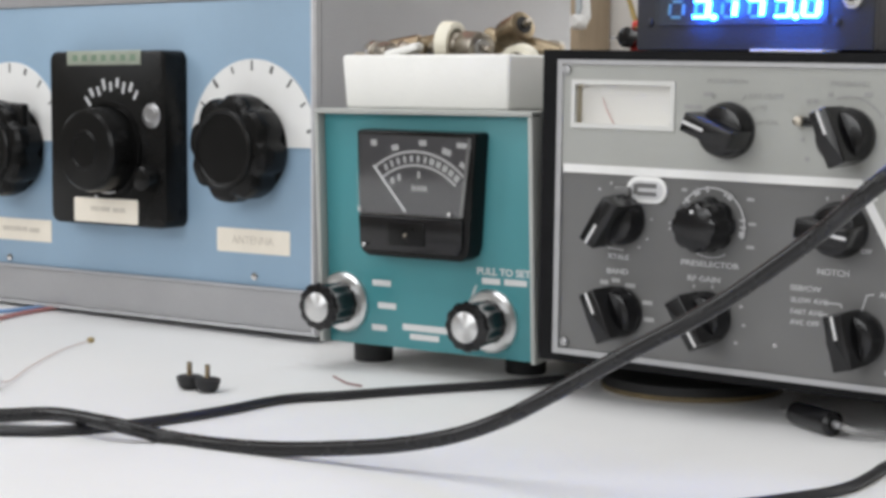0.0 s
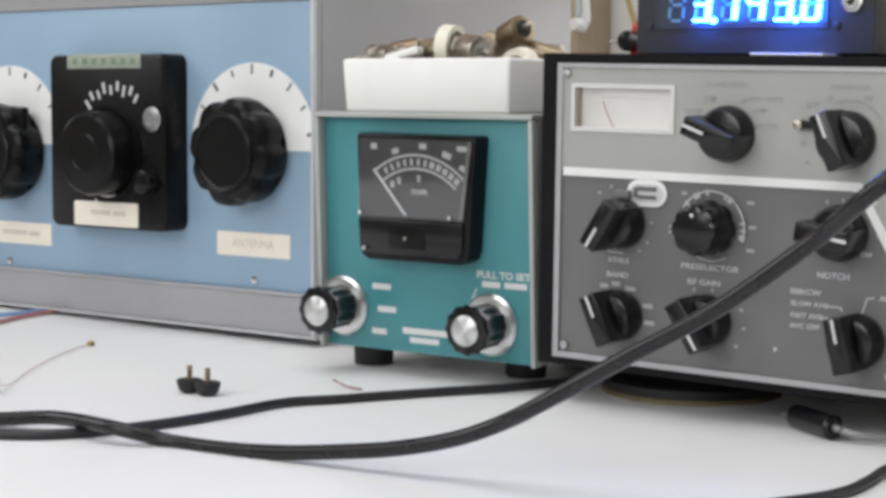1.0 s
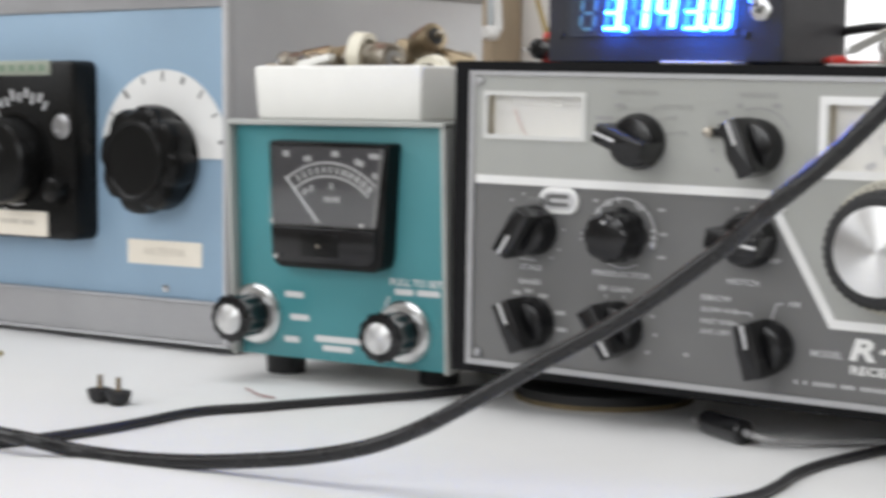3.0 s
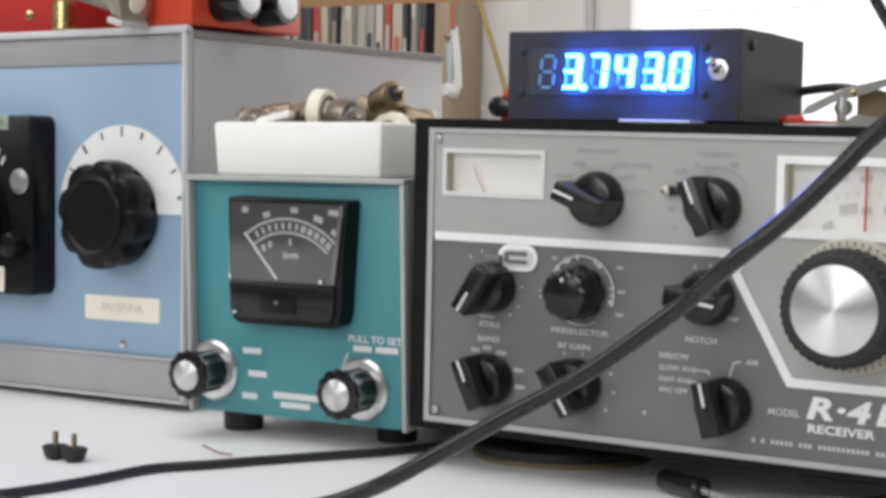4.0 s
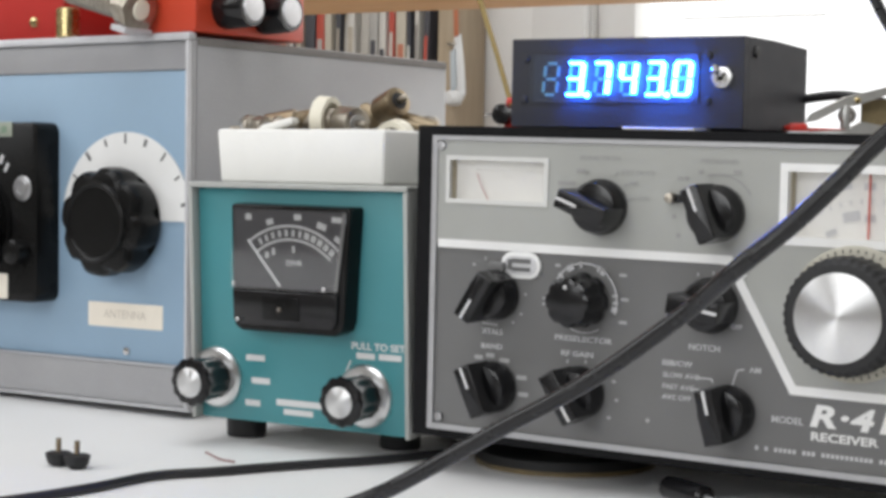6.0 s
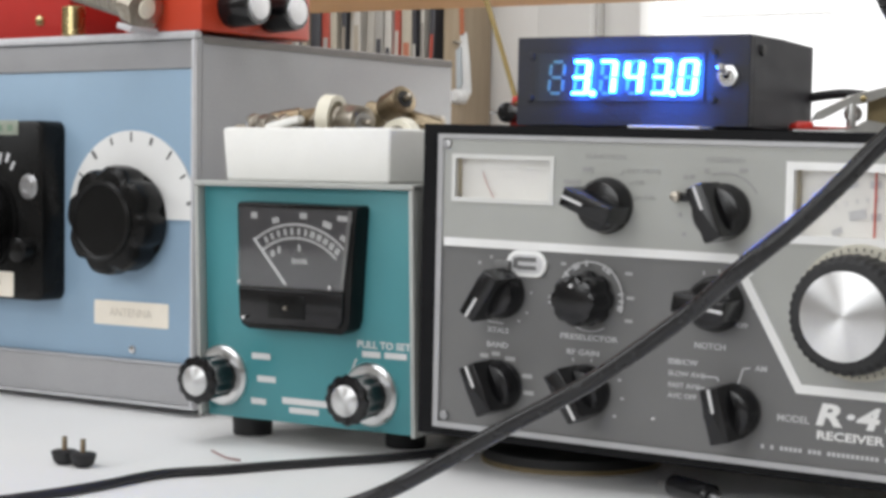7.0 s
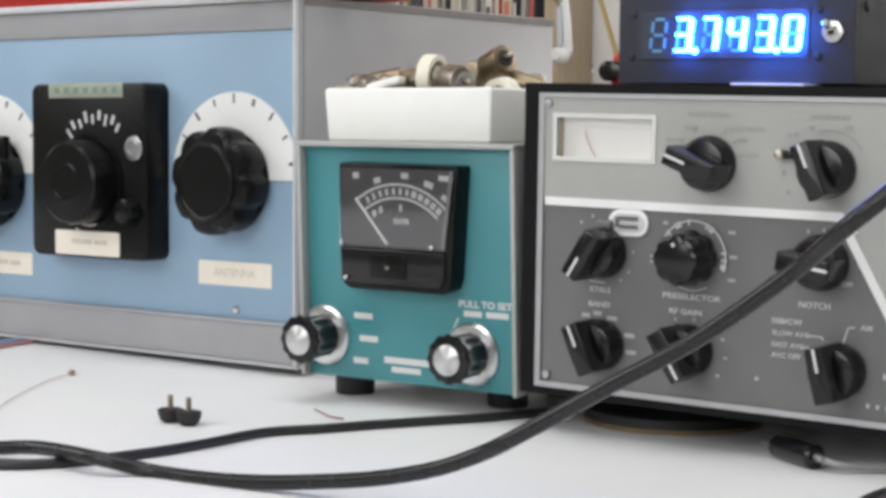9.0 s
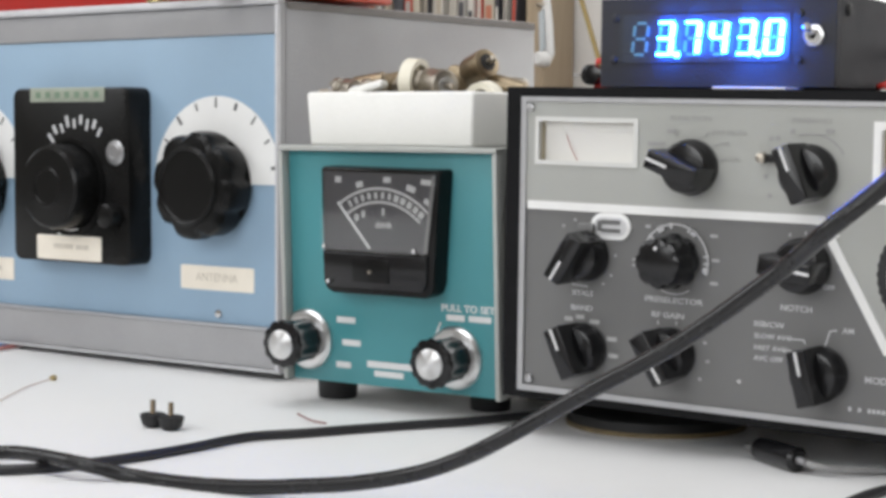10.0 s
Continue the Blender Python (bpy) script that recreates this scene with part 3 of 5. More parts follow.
vk = part("knob", lathe([(0.0005, -0.0335), (0.0094, -0.0335), (0.0100, -0.0343), (0.0112, -0.0343), (0.0122, -0.0332), (0.0222, -0.0325), (0.0240, -0.0310), (0.0248, -0.0280), (0.0250, -0.0180), (0.0255, -0.0142)], -0.1530, 0.1020, 64), BLACK_BAKELITE, vern, "round glossy black tuning knob")
part("pinion", lathe([(0.0050, -0.0230), (0.0070, -0.0222), (0.0078, -0.0140)], -0.1160, 0.0860, 30), BLACK_BAKELITE, vern)
part("maker_disc", lathe([(0.0005, -0.0150), (0.0030, -0.0150), (0.0034, -0.0158), (0.0048, -0.0158), (0.0052, -0.0150), (0.0066, -0.0148), (0.0073, -0.0140)], -0.1156, 0.1224, 40), DULL_SILVER, vern, "round silver disc")
part("bright_chip", block(-0.009, 0.009, -0.0007, 0.0, -0.0012, 0.0012, 0.0003), SATIN, vern, at=pose(-0.1560, -0.0140, 0.0760, 0, -12, 0))


def label_plate(x0, x1, z0, z1, y, parent, words="", rows=()):
    p = part("paper_label", slab(round_rect(x0, x1, z0, z1, 0.0012, 3), y - 0.0005, y, 0.0002), CREAM, parent, "cream paper label")
    if words:
        lettering("label_lettering", words, 0.0068, (x0 + x1) / 2, (z0 + z1) / 2 + 0.0003, y - 0.0005, FAINT_INK, p)
    if rows:
        bars("label_bar", rows, y - 0.0005, FAINT_INK, p)


label_plate(-0.0797, -0.0223, 0.0446, 0.0585, 0.0035, BLUE, "ANTENNA")
label_plate(-0.1838, -0.1274, 0.0582, 0.0728, -0.0140, vern, rows=[(-0.1600, 0.0664, 0.017, 0.0030), (-0.1435, 0.0662, 0.011, 0.0028)])
label_plate(-0.2860, -0.2265, 0.0414, 0.0555, 0.0035, BLUE, rows=[(-0.262, 0.0488, 0.024, 0.0030), (-0.243, 0.0486, 0.010, 0.0028)])
for x in (-0.0495, -0.2675):
    screw(x, 0.0316 if x > -0.1 else 0.0300, 0.0035, 0.0026, BLUE)

# ---- red boxes and fittings on the tuner ----
TOP = Matrix(BLUE.matrix_world) @ pose(0, 0, 0.2093)
red = thing("red_switch_box", TOP, "orange red enamelled metal box with black knobs on its end", "metal box")
part("body", block(-0.0570, 0.0015, 0.002, 0.0970, 0.0, 0.075, 0.0015), RED_PAINT, red)
for y, z in ((0.0265, 0.0145), (0.0600, 0.0140)):
    kn = part("knob", lathe([(0.0030, -0.0205), (0.0105, -0.0200), (0.0112, -0.0170), (0.0118, -0.0010), (0.0118, 0.0)], 0, 0, 36, lobed(12, 0.05)), BLACK_KNOB, red, "black knob with a silver cap", at=Matrix.Translation((0.0015, y, z)) @ pose(0, 0, 0, 0, 0, 90))
    part("cap", lathe([(0.0020, -0.0220), (0.0076, -0.0214), (0.0084, -0.0200)], 0, 0, 32), DULL_SILVER, kn, "satin silver cap")
deep = thing("red_metal_box", TOP, "deep red enamelled metal box with a small screw", "metal box")
part("body", block(-0.295, -0.1180, 0.020, 0.150, 0.0, 0.078, 0.0015), DEEP_RED, deep)
part("recess", block(-0.1178, -0.0610, 0.075, 0.149, 0.0, 0.076, 0.0012), DEEP_RED, deep)
screw(-0.1420, 0.0115, 0.020, 0.0035, deep, BRASS)
post = thing("brass_standoff", TOP @ pose(-0.0990, 0.005, 0), "short round brass standoff beside the red boxes", "standoff")
part("barrel", lathe([(0.0060, -0.0170), (0.0068, -0.0163), (0.0068, -0.0008), (0.0062, 0.0)], 0, 0, 30), BRASS, post, at=pose(0, 0, 0, -90))


def coax_plug(name, m, material, label, length=0.034, r=0.0088, group=""):
    """A screw-on coaxial plug: knurled shell, sleeve, reducer and centre pin along its local y axis."""
    p = thing(name, m, label, "connector", group)
    knurl = lambda a, y: 1.0 + 0.014 * math.cos(22 * a)
    part("shell", lathe([(r * 0.80, 0.0), (r * 0.98, 0.0006), (r, 0.0015), (r, length * 0.42), (r * 0.95, length * 0.45)], 0, 0, 54, knurl), material, p)
    part("bore", lathe([(r * 0.50, -0.0004), (r * 0.58, -0.0004), (r * 0.62, 0.0003)], 0, 0, 30), BLACK_RUBBER if material is RUSTY else DULL_SILVER, p)
    part("pin", lathe([(0.0008, -0.0060), (0.0018, -0.0050), (0.0018, 0.0)], 0, 0, 14), TARNISH, p)
    prof = []
    for k in range(8):
        y = length * (0.46 + 0.035 * k)
        prof += [(r * 0.74, y), (r * 0.80, y + length * 0.012), (r * 0.74, y + length * 0.026)]
    part("thread", lathe(prof, 0, 0, 32), material, p)
    part("sleeve", lathe([(r * 0.72, length * 0.74), (r * 0.78, length * 0.76), (r * 0.78, length * 0.95), (r * 0.55, length)], 0, 0, 32), material, p)
    return p


def along(eye, target):
    """A pose at eye whose y axis points to target."""
    return Matrix.Translation(eye) @ (Vector(target) - Vector(eye)).to_track_quat("Y", "Z").to_matrix().to_4x4()


b = TOP.copy()
sock = thing("coax_socket", along(b @ Vector((-0.0270, -0.013, 0.0122)), b @ Vector((-0.0900, -0.008, 0.0285))), "tarnished silver coaxial socket lying before the red box", "connector")
part("flange", lathe([(0.0090, -0.0030), (0.0118, -0.0024), (0.0120, 0.0), (0.0105, 0.0006)], 0, 0, 4 * 12, lambda a, y: 1.0 + 0.08 * math.cos(4 * a) ** 2), TARNISH, sock)
part("nut", lathe([(0.0108, 0.0008), (0.0112, 0.0016), (0.0112, 0.0096), (0.0104, 0.0104)], 0, 0, 48, lambda a, y: 1.0 - 0.10 * (0.5 - 0.5 * math.cos(6 * a))), TARNISH, sock)
ridge = []
for k in range(11):
    y = 0.0108 + k * 0.0042
    ridge += [(0.0074, y), (0.0088, y + 0.0010), (0.0088, y + 0.0024), (0.0074, y + 0.0034)]
part("thread", lathe(ridge, 0, 0, 40), TARNISH, sock)
part("bore", lathe([(0.0030, -0.0042), (0.0052, -0.0040), (0.0060, -0.0028)], 0, 0, 30), WHITE_PLASTIC, sock)
part("saddle", block(-0.010, 0.010, -0.004, 0.008, -0.0138, -0.0104, 0.0008), EDGE_GREY, sock)

# ---- green wattmeter ----
GM = local(-0.1465, 0.0074, 0.0127, 0.473, -0.1444, 2.4498)
GREEN = thing("wattmeter", GM, "small sea green wattmeter in a grey case with a black meter", "wattmeter")
GW, GH, S = 0.1311, 0.1193, 0.0428


def side_plate(x0, x1, outline):
    """A plate of the outline (y, z) between two x."""
    bm = slab(outline, x0, x1)
    for v in bm.verts:
        v.co = Vector((v.co.y, v.co.x, v.co.z))
    bmesh.ops.recalc_face_normals(bm, faces=bm.faces[:])
    return bm


part("body", side_plate(0.0001, GW - 0.0001, [(0.0075, 0.0), (0.0075, GH - 0.0004), (0.118 + S * GH, GH - S * 0.118), (0.118, -S * 0.118)]), CASE_GREY, GREEN)
for x0, x1 in ((0.0, 0.0024), (GW - 0.0024, GW)):
    part("side_flange", block(x0, x1, 0.0, 0.0074, -0.0005, GH - 0.0026, 0.0005), CASE_GREY, GREEN)
part("top_flange", block(0.0, GW, 0.0, 0.0074, GH - 0.0025, GH, 0.0006), CASE_GREY, GREEN)
part("front_panel", block(0.0025, GW - 0.0025, 0.0055, 0.0073, -0.0005, GH - 0.0026, 0.0003), GREEN_PAINT, GREEN, "sea green enamel panel")
for x, depths in ((0.0110, (0.031, 0.100)), (GW - 0.034, (0.045, 0.100))):
    for y in depths:
        under = GM @ Vector((x, y, -S * y))
        m = GM.inverted() @ Matrix.Translation((under.x, under.y, 0.0))
        part("foot", lathe([(0.0098, -0.0133), (0.0106, -0.0125), (0.0102, -0.0010), (0.0096, 0.0)], 0, 0, 32), BLACK_RUBBER, GREEN, at=m @ pose(0, 0, 0, -90))
for z in (0.0405, 0.088):
    part("side_screw", lathe([(0.0012, -0.0012), (0.0022, -0.0008), (0.0024, 0.0)], 0, 0, 16), CHROME, GREEN, at=Matrix.Translation((GW, 0.012, z - 0.0005)) @ pose(0, 0, 0, 0, 0, 90))

meter = part("meter", slab([(0.0320, 0.1085), (0.0330, 0.1095), (0.1020, 0.1088), (0.1032, 0.1075), (0.0985, 0.0535), (0.0968, 0.0492), (0.0930, 0.0470), (0.0372, 0.0470), (0.0335, 0.0490), (0.0318, 0.0530)], -0.0060, 0.0054, 0.0014), BLACK_BAKELITE, GREEN, "black moulded panel meter")
part("meter_face", slab([(0.0340, 0.1072), (0.1006, 0.1066), (0.0948, 0.0690), (0.0336, 0.0690)], -0.0064, -0.0060), METER_FACE, meter, "dark grey meter scale")
AX, AZ, AR = 0.0681, 0.0583, 0.0418
arcs = ring_plate(AX, AZ, AR - 0.0012, AR, -0.0067, -0.0064, 46, 127, 40)
ring_plate(AX, AZ, AR - 0.0078, AR - 0.0066, -0.0067, -0.0064, 47, 126, 40, bm=arcs)
part("scale_arc", arcs, INK_FAINT, meter)
nums = [(0.0431, 0.1034, 0.0036, 0.0030), (0.0561, 0.1012, 0.0040, 0.0028, 12), (0.0728, 0.1038, 0.0042, 0.0028), (0.0868, 0.0998, 0.0052, 0.0030, -18), (0.0968, 0.1030, 0.0080, 0.0026, -3),
        (0.0962, 0.0935, 0.0040, 0.0026, -30), (0.0540, 0.0850, 0.0022, 0.0032), (0.0580, 0.0868, 0.0018, 0.0034), (0.0700, 0.0882, 0.0014, 0.0034)]
for k in range(12):
    a = 50 + k * 6.2
    nums.append((AX + (AR - 0.0040) * math.cos(radians(a)), AZ + (AR - 0.0040) * math.sin(radians(a)), 0.0016 + 0.0012 * (a < 80), 0.0032, a - 90))
bars("scale_number", nums, -0.0064, INK_FAINT, meter)
lettering("scale_word", "SWR", 0.0038, 0.0702, 0.0814, -0.0064, INK_FAINT, meter, wide=1.2, bold=0.0001)
part("pointer", stripe([(0.0617, 0.0700), (0.0428, 0.0922)], 0.0013, -0.0069, -0.0067), INK_GREY, meter)
# grey stripe painting the light that the window's right bevel catches
part("window_edge_glint", stripe([(0.1003, 0.1066), (0.0945, 0.0692)], 0.0020, -0.0068, -0.0064), INK_DARK, meter, "grey strip for light caught on the window's bevelled edge")
part("meter_window", slab([(0.0328, 0.1080), (0.1018, 0.1074), (0.0958, 0.0682), (0.0324, 0.0682)], -0.0078, -0.0072), METER_PANE, meter, "clear glossy meter window").visible_shadow = False
part("lower_cover", slab([(0.0332, 0.0678), (0.0962, 0.0676), (0.0952, 0.0535), (0.0925, 0.0502), (0.0375, 0.0502), (0.0338, 0.0535)], -0.0080, -0.0060, 0.0008), BLACK_KNOB, meter)
part("cover_plate", block(0.0520, 0.0740, -0.0086, -0.0079, 0.0535, 0.0650, 0.0004), BLACK_BAKELITE, meter)
for x, z in ((0.0630, 0.0588),):
    bolt_disc(x, z, -0.0084, 0.0009, meter, "zero_screw", TARNISH)
for x, z in ((0.0352, 0.0706), (0.0893, 0.0700), (0.0372, 0.0530)):
    bolt_disc(x, z, -0.0080, 0.0011, meter, "cover_screw", CHROME)


def meter_knob(u, w):
    kn = part("knob", lathe([(0.0092, -0.0172), (0.0114, -0.0166), (0.0121, -0.0150), (0.0108, -0.0120), (0.0104, 0.0010), (0.0112, 0.0030)], u, w, 80, lambda a, y: 1.0 + (0.035 * math.cos(12 * a) if y < -0.011 else 0.02 * math.cos(12 * a))), BLACK_KNOB, GREEN, "black fluted knob with a silver cap and skirt")
    part("cap", lathe([(0.0010, -0.0184), (0.0064, -0.0182), (0.0074, -0.0176), (0.0077, -0.0166)], 0, 0, 48), SPUN, kn, "spun silver cap", at=pose(u, 0, w))
    part("skirt", lathe([(0.0120, 0.0020), (0.0140, 0.0024), (0.0153, 0.0038), (0.0155, 0.0053)], u, w, 60), SATIN, kn, "satin silver skirt")


meter_knob(0.0125, 0.0205)
meter_knob(0.1030, 0.0178)
bars("panel_word", [(0.0368, 0.0317, 0.0116, 0.0030), (0.0399, 0.0203, 0.0114, 0.0030), (0.0347, 0.0088, 0.0092, 0.0030), (0.0633, 0.0105, 0.0275, 0.0032),
                    (0.0628, 0.0060, 0.0178, 0.0029), (0.1033, 0.0371, 0.0105, 0.0029), (0.1173, 0.0372, 0.0128, 0.0029)], 0.0055, INK_WHITE, GREEN)
lettering("panel_word", "PULL TO SET", 0.0048, 0.1104, 0.0416, 0.0055, INK_WHITE, GREEN, wide=1.12, bold=0.00012)
part("index_line", stripe([(0.0918, 0.0285), (0.0946, 0.0345)], 0.0008, 0.0052, 0.0055), INK_WHITE, GREEN)

# ---- polystyrene tray with old connectors ----
TM = GM @ pose(0.0, 0, GH, -2.4498) @ pose(0, 0, 0.0002)
tray = thing("foam_tray", TM, "white polystyrene tray full of connectors on the wattmeter", "tray")


def tray_walls():
    """Outer and inner faces that flare a little to the top."""
    bm = bmesh.new()
    x0, x1, y0, y1, h, t = 0.0090, 0.1080, 0.015, 0.088, 0.0268, 0.009
    grid = []
    for o, z, grow in ((0, 0, 0.0), (0, h, 0.0016), (t, h, 0.0016), (t, 0.008, 0.0)):
        grid.append([bm.verts.new(q) for q in ((x0 + o - grow, y0 + o - grow, z), (x1 - o + grow, y0 + o - grow, z), (x1 - o + grow, y1 - o + grow, z), (x0 + o - grow, y1 - o + grow, z))])
    bm.faces.new(grid[0][::-1])
    for a, c in zip(grid, grid[1:]):
        for k in range(4):
            bm.faces.new((a[k], a[(k + 1) % 4], c[(k + 1) % 4], c[k]))
    bm.faces.new(grid[3])
    bmesh.ops.recalc_face_normals(bm, faces=bm.faces[:])
    bmesh.ops.bevel(bm, geom=bm.edges[:], offset=0.0016, segments=3, profile=0.5, affect="EDGES")
    return bm


part("tray_body", tray_walls(), FOAM, tray)
G2 = "connectors in the tray"


def tray_plug(p, q, material, label, length, r):
    coax_plug("coax_plug", along(TM @ Vector(p), TM @ Vector(q)), material, label, length, r, G2)


tray_plug((0.0800, 0.034, 0.0300), (0.050, 0.046, 0.0330), TARNISH, "grey tarnished coaxial plug with an open end", 0.034, 0.0078)
tray_plug((0.0925, 0.052, 0.0420), (0.0700, 0.060, 0.0335), RUSTY, "browned coaxial plug leaning on the pile", 0.034, 0.0074)
tray_plug((0.0150, 0.045, 0.0290), (0.0480, 0.055, 0.0350), RUSTY, "browned coaxial plug lying on its side", 0.038, 0.0062)
tray_plug((0.0100, 0.030, 0.0270), (0.0260, 0.050, 0.0280), TARNISH, "tarnished coaxial plug half buried in the pile", 0.026, 0.0058)
tray_plug((0.1060, 0.066, 0.0270), (0.0740, 0.058, 0.0360), RUSTY, "long browned adapter lying at the back", 0.042, 0.0052)
tray_plug((0.0420, 0.030, 0.0250), (0.0280, 0.040, 0.0290), TARNISH, "small tarnished adapter in the pile", 0.024, 0.0056)
tray_plug((0.0600, 0.060, 0.0180), (0.0300, 0.066, 0.0180), TARNISH, "dull adapter under the pile", 0.036, 0.0080)
tray_plug((0.0900, 0.040, 0.0180), (0.0600, 0.040, 0.0180), TARNISH, "dull adapter under the pile", 0.030, 0.0080)


tray_plug((0.0300, 0.026, 0.0275), (0.0150, 0.032, 0.0300), TARNISH, "small silvery plug at the tray edge", 0.020, 0.0054)
tray_plug((0.0520, 0.050, 0.0330), (0.0240, 0.056, 0.0280), TARNISH, "silvery adapter lying behind the ring", 0.034, 0.0062)
tray_plug((0.0700, 0.066, 0.0330), (0.0980, 0.072, 0.0300), TARNISH, "silvery adapter at the back of the pile", 0.034, 0.0060)


def nylon_ring(p, q, r, t, label):
    bm = ring_plate(0, 0, r - t, r, 0.0, 0.0070, seg=44)
    solo("nylon_ring", bm, WHITE_PLASTIC, label, "ring", along(TM @ Vector(p), TM @ Vector(q)), G2)


nylon_ring((0.0600, 0.040, 0.0325), (0.025, 0.036, 0.0350), 0.0112, 0.0030, "yellowed white nylon ring around a plug")
nylon_ring((0.0990, 0.036, 0.0215), (0.098, 0.080, 0.0300), 0.0100, 0.0030, "yellowed white nylon ring half buried in the tray")
solo("foam_scrap", block(-0.010, 0.010, -0.004, 0.004, 0, 0.004, 0.0015), FOAM, "small white scrap of foam in the tray", "foam scrap", TM @ pose(0.0380, 0.026, 0.0270, 0, -14, 8))

# ---- the receiver ----
RM = local(0.0, 0.0, 0.0214, 0.0614, 0.7423, 0.6022)
RX = thing("receiver", RM, "grey two-tone radio receiver in a black metal case", "radio receiver")
PW, PH = 0.2730, 0.1350
part("case", block(-0.0092, PW + 0.0092, 0.0090, 0.292, -0.0040, 0.1394, 0.0008), BLACK_CASE, RX, "black wrinkle-painted case")
part("case_rim", rim(-0.0092, PW + 0.0092, -0.0040, 0.1394, 0.0122, 0.0122, 0.0070, 0.0069, 0.0016, 0.0089), BLACK_CASE, RX, "black wrinkle-painted rim")
part("front_trim", rim(0, PW, 0, PH, 0.0028, 0.0028, 0.0026, 0.0020, -0.0007, 0.0015), SILVER_TRIM, RX, "brushed aluminium trim")
part("lower_panel", slab([(0.003, 0.0027), (0.270, 0.0027), (0.270, 0.034), (0.1770, 0.034), (0.1480, 0.086), (0.003, 0.086)], 0.0005, 0.0014), DARK_PANEL, RX, "charcoal lower panel")
SHEETS = (
    [(0.0028, 0.0860), (0.0090, 0.0860), (0.0090, 0.1329), (0.0028, 0.1329)],
    [(0.0590, 0.0860), (0.1449, 0.0860), (0.1449, 0.1329), (0.0590, 0.1329)],
    [(0.0090, 0.0860), (0.0590, 0.0860), (0.0590, 0.1060), (0.0090, 0.1060)],
    [(0.0090, 0.1243), (0.0590, 0.1243), (0.0590, 0.1329), (0.0090, 0.1329)],
    [(0.1449, 0.0860), (0.1480, 0.0860), (0.1714, 0.0442), (0.1714, 0.1329), (0.1449, 0.1329)],
    [(0.1714, 0.0442), (0.1770, 0.0341), (0.2385, 0.0341), (0.2385, 0.0965), (0.1714, 0.0965)],
    [(0.1714, 0.1240), (0.2385, 0.1240), (0.2385, 0.1329), (0.1714, 0.1329)],
    [(0.2385, 0.0341), (0.270, 0.0341), (0.270, 0.1329), (0.2385, 0.1329)],
)
part("upper_panel", plate(SHEETS, 0.0001, 0.0014), LIGHT_PANEL, RX, "pale warm grey upper panel")
part("dividing_line", stripe([(0.0040, 0.0859), (0.1470, 0.0859), (0.1770, 0.0341), (0.2695, 0.0341)], 0.0038, -0.0006, 0.0), WHITE_LINE, RX, "white dividing line")
part("dividing_fill", stripe([(0.1380, 0.0859), (0.1500, 0.0850), (0.1540, 0.0790)], 0.0030, -0.0007, 0.0), WHITE_LINE, RX)


def window_well(x0, x1, z0, z1, depth, name):
    w = part(name, rim(x0 - 0.001, x1 + 0.001, z0 - 0.001, z1 + 0.001, 0.001, 0.001, 0.001, 0.001, 0.0016, depth), CARD, RX)
    part("tan_end", block(x0, x0 + 0.0005, 0.0016, depth - 0.0009, z0, z1), TAN_WALL, w, "tan end wall")
    part("scale_card", block(x0, x1, depth - 0.0008, depth - 0.0002, z0, z1), CARD, w)
    part("window_pane", block(x0, x1, 0.0002, 0.0008, z0, z1), PANE, w).visible_shadow = False
    return w


def window_frame(x0, x1, z0, z1, t, material):
    return part("window_border", rim(x0, x1, z0, z1, t, t, t, t, -0.0005, 0.00005), material, RX, "raised light border")


well = window_well(0.0094, 0.0586, 0.1062, 0.1241, 0.0058, "signal_meter")
window_frame(0.0074, 0.0604, 0.1044, 0.1261, 0.0021, METER_BORDER)
part("card_strip", block(0.0200, 0.0585, 0.0043, 0.0049, 0.1198, 0.1240, 0.0003), CARD, well)
part("needle", stripe([(0.0275, 0.1063), (0.0235, 0.1128), (0.0215, 0.1180)], 0.0003, 0.0036, 0.0041), PALE_RED, well, "thin red needle")
dwell = window_well(0.1722, 0.2378, 0.0970, 0.1236, 0.0072, "frequency_dial")
window_frame(0.1684, 0.2416, 0.0935, 0.1270, 0.0034, WHITE_LINE)
part("cursor", block(0.2043, 0.2050, 0.0040, 0.0046, 0.0972, 0.1234), RED_INK, dwell, "thin red cursor line")
marks = []
for k, (a, r, w, h) in enumerate(((-26, 0.040, 0.0046, 0.0026), (-12, 0.0440, 0.0072, 0.0040), (-2, 0.0425, 0.0044, 0.0030), (12, 0.0440, 0.0072, 0.0040), (24, 0.041, 0.0046, 0.0026),
                                  (-12, 0.0565, 0.0048, 0.0028), (-2, 0.0555, 0.0048, 0.0030), (10, 0.0565, 0.0048, 0.0028), (21, 0.0530, 0.0048, 0.0028))):
    marks.append((0.2060 + r * math.sin(radians(a)) * 1.0, 0.0630 + r * math.cos(radians(a)), w, h, -a))
for k in range(13):
    a = -32 + k * 5.2
    marks.append((0.2060 + 0.0495 * math.sin(radians(a)), 0.0630 + 0.0495 * math.cos(radians(a)), 0.0005, 0.0020, -a))
bars("dial_number", marks, 0.0062, INK_GREY, dwell)

for x, z in ((0.0048, 0.1303), (0.0060, 0.0057), (PW - 0.0055, 0.1303), (PW - 0.0058, 0.0057)):
    screw(x, z, 0.0001, 0.0023, RX, DULL_SILVER)
part("panel_hole", lathe([(0.0009, 0.0000), (0.0012, 0.0005)], 0.1117, 0.0148, 14), CHROME, RX)


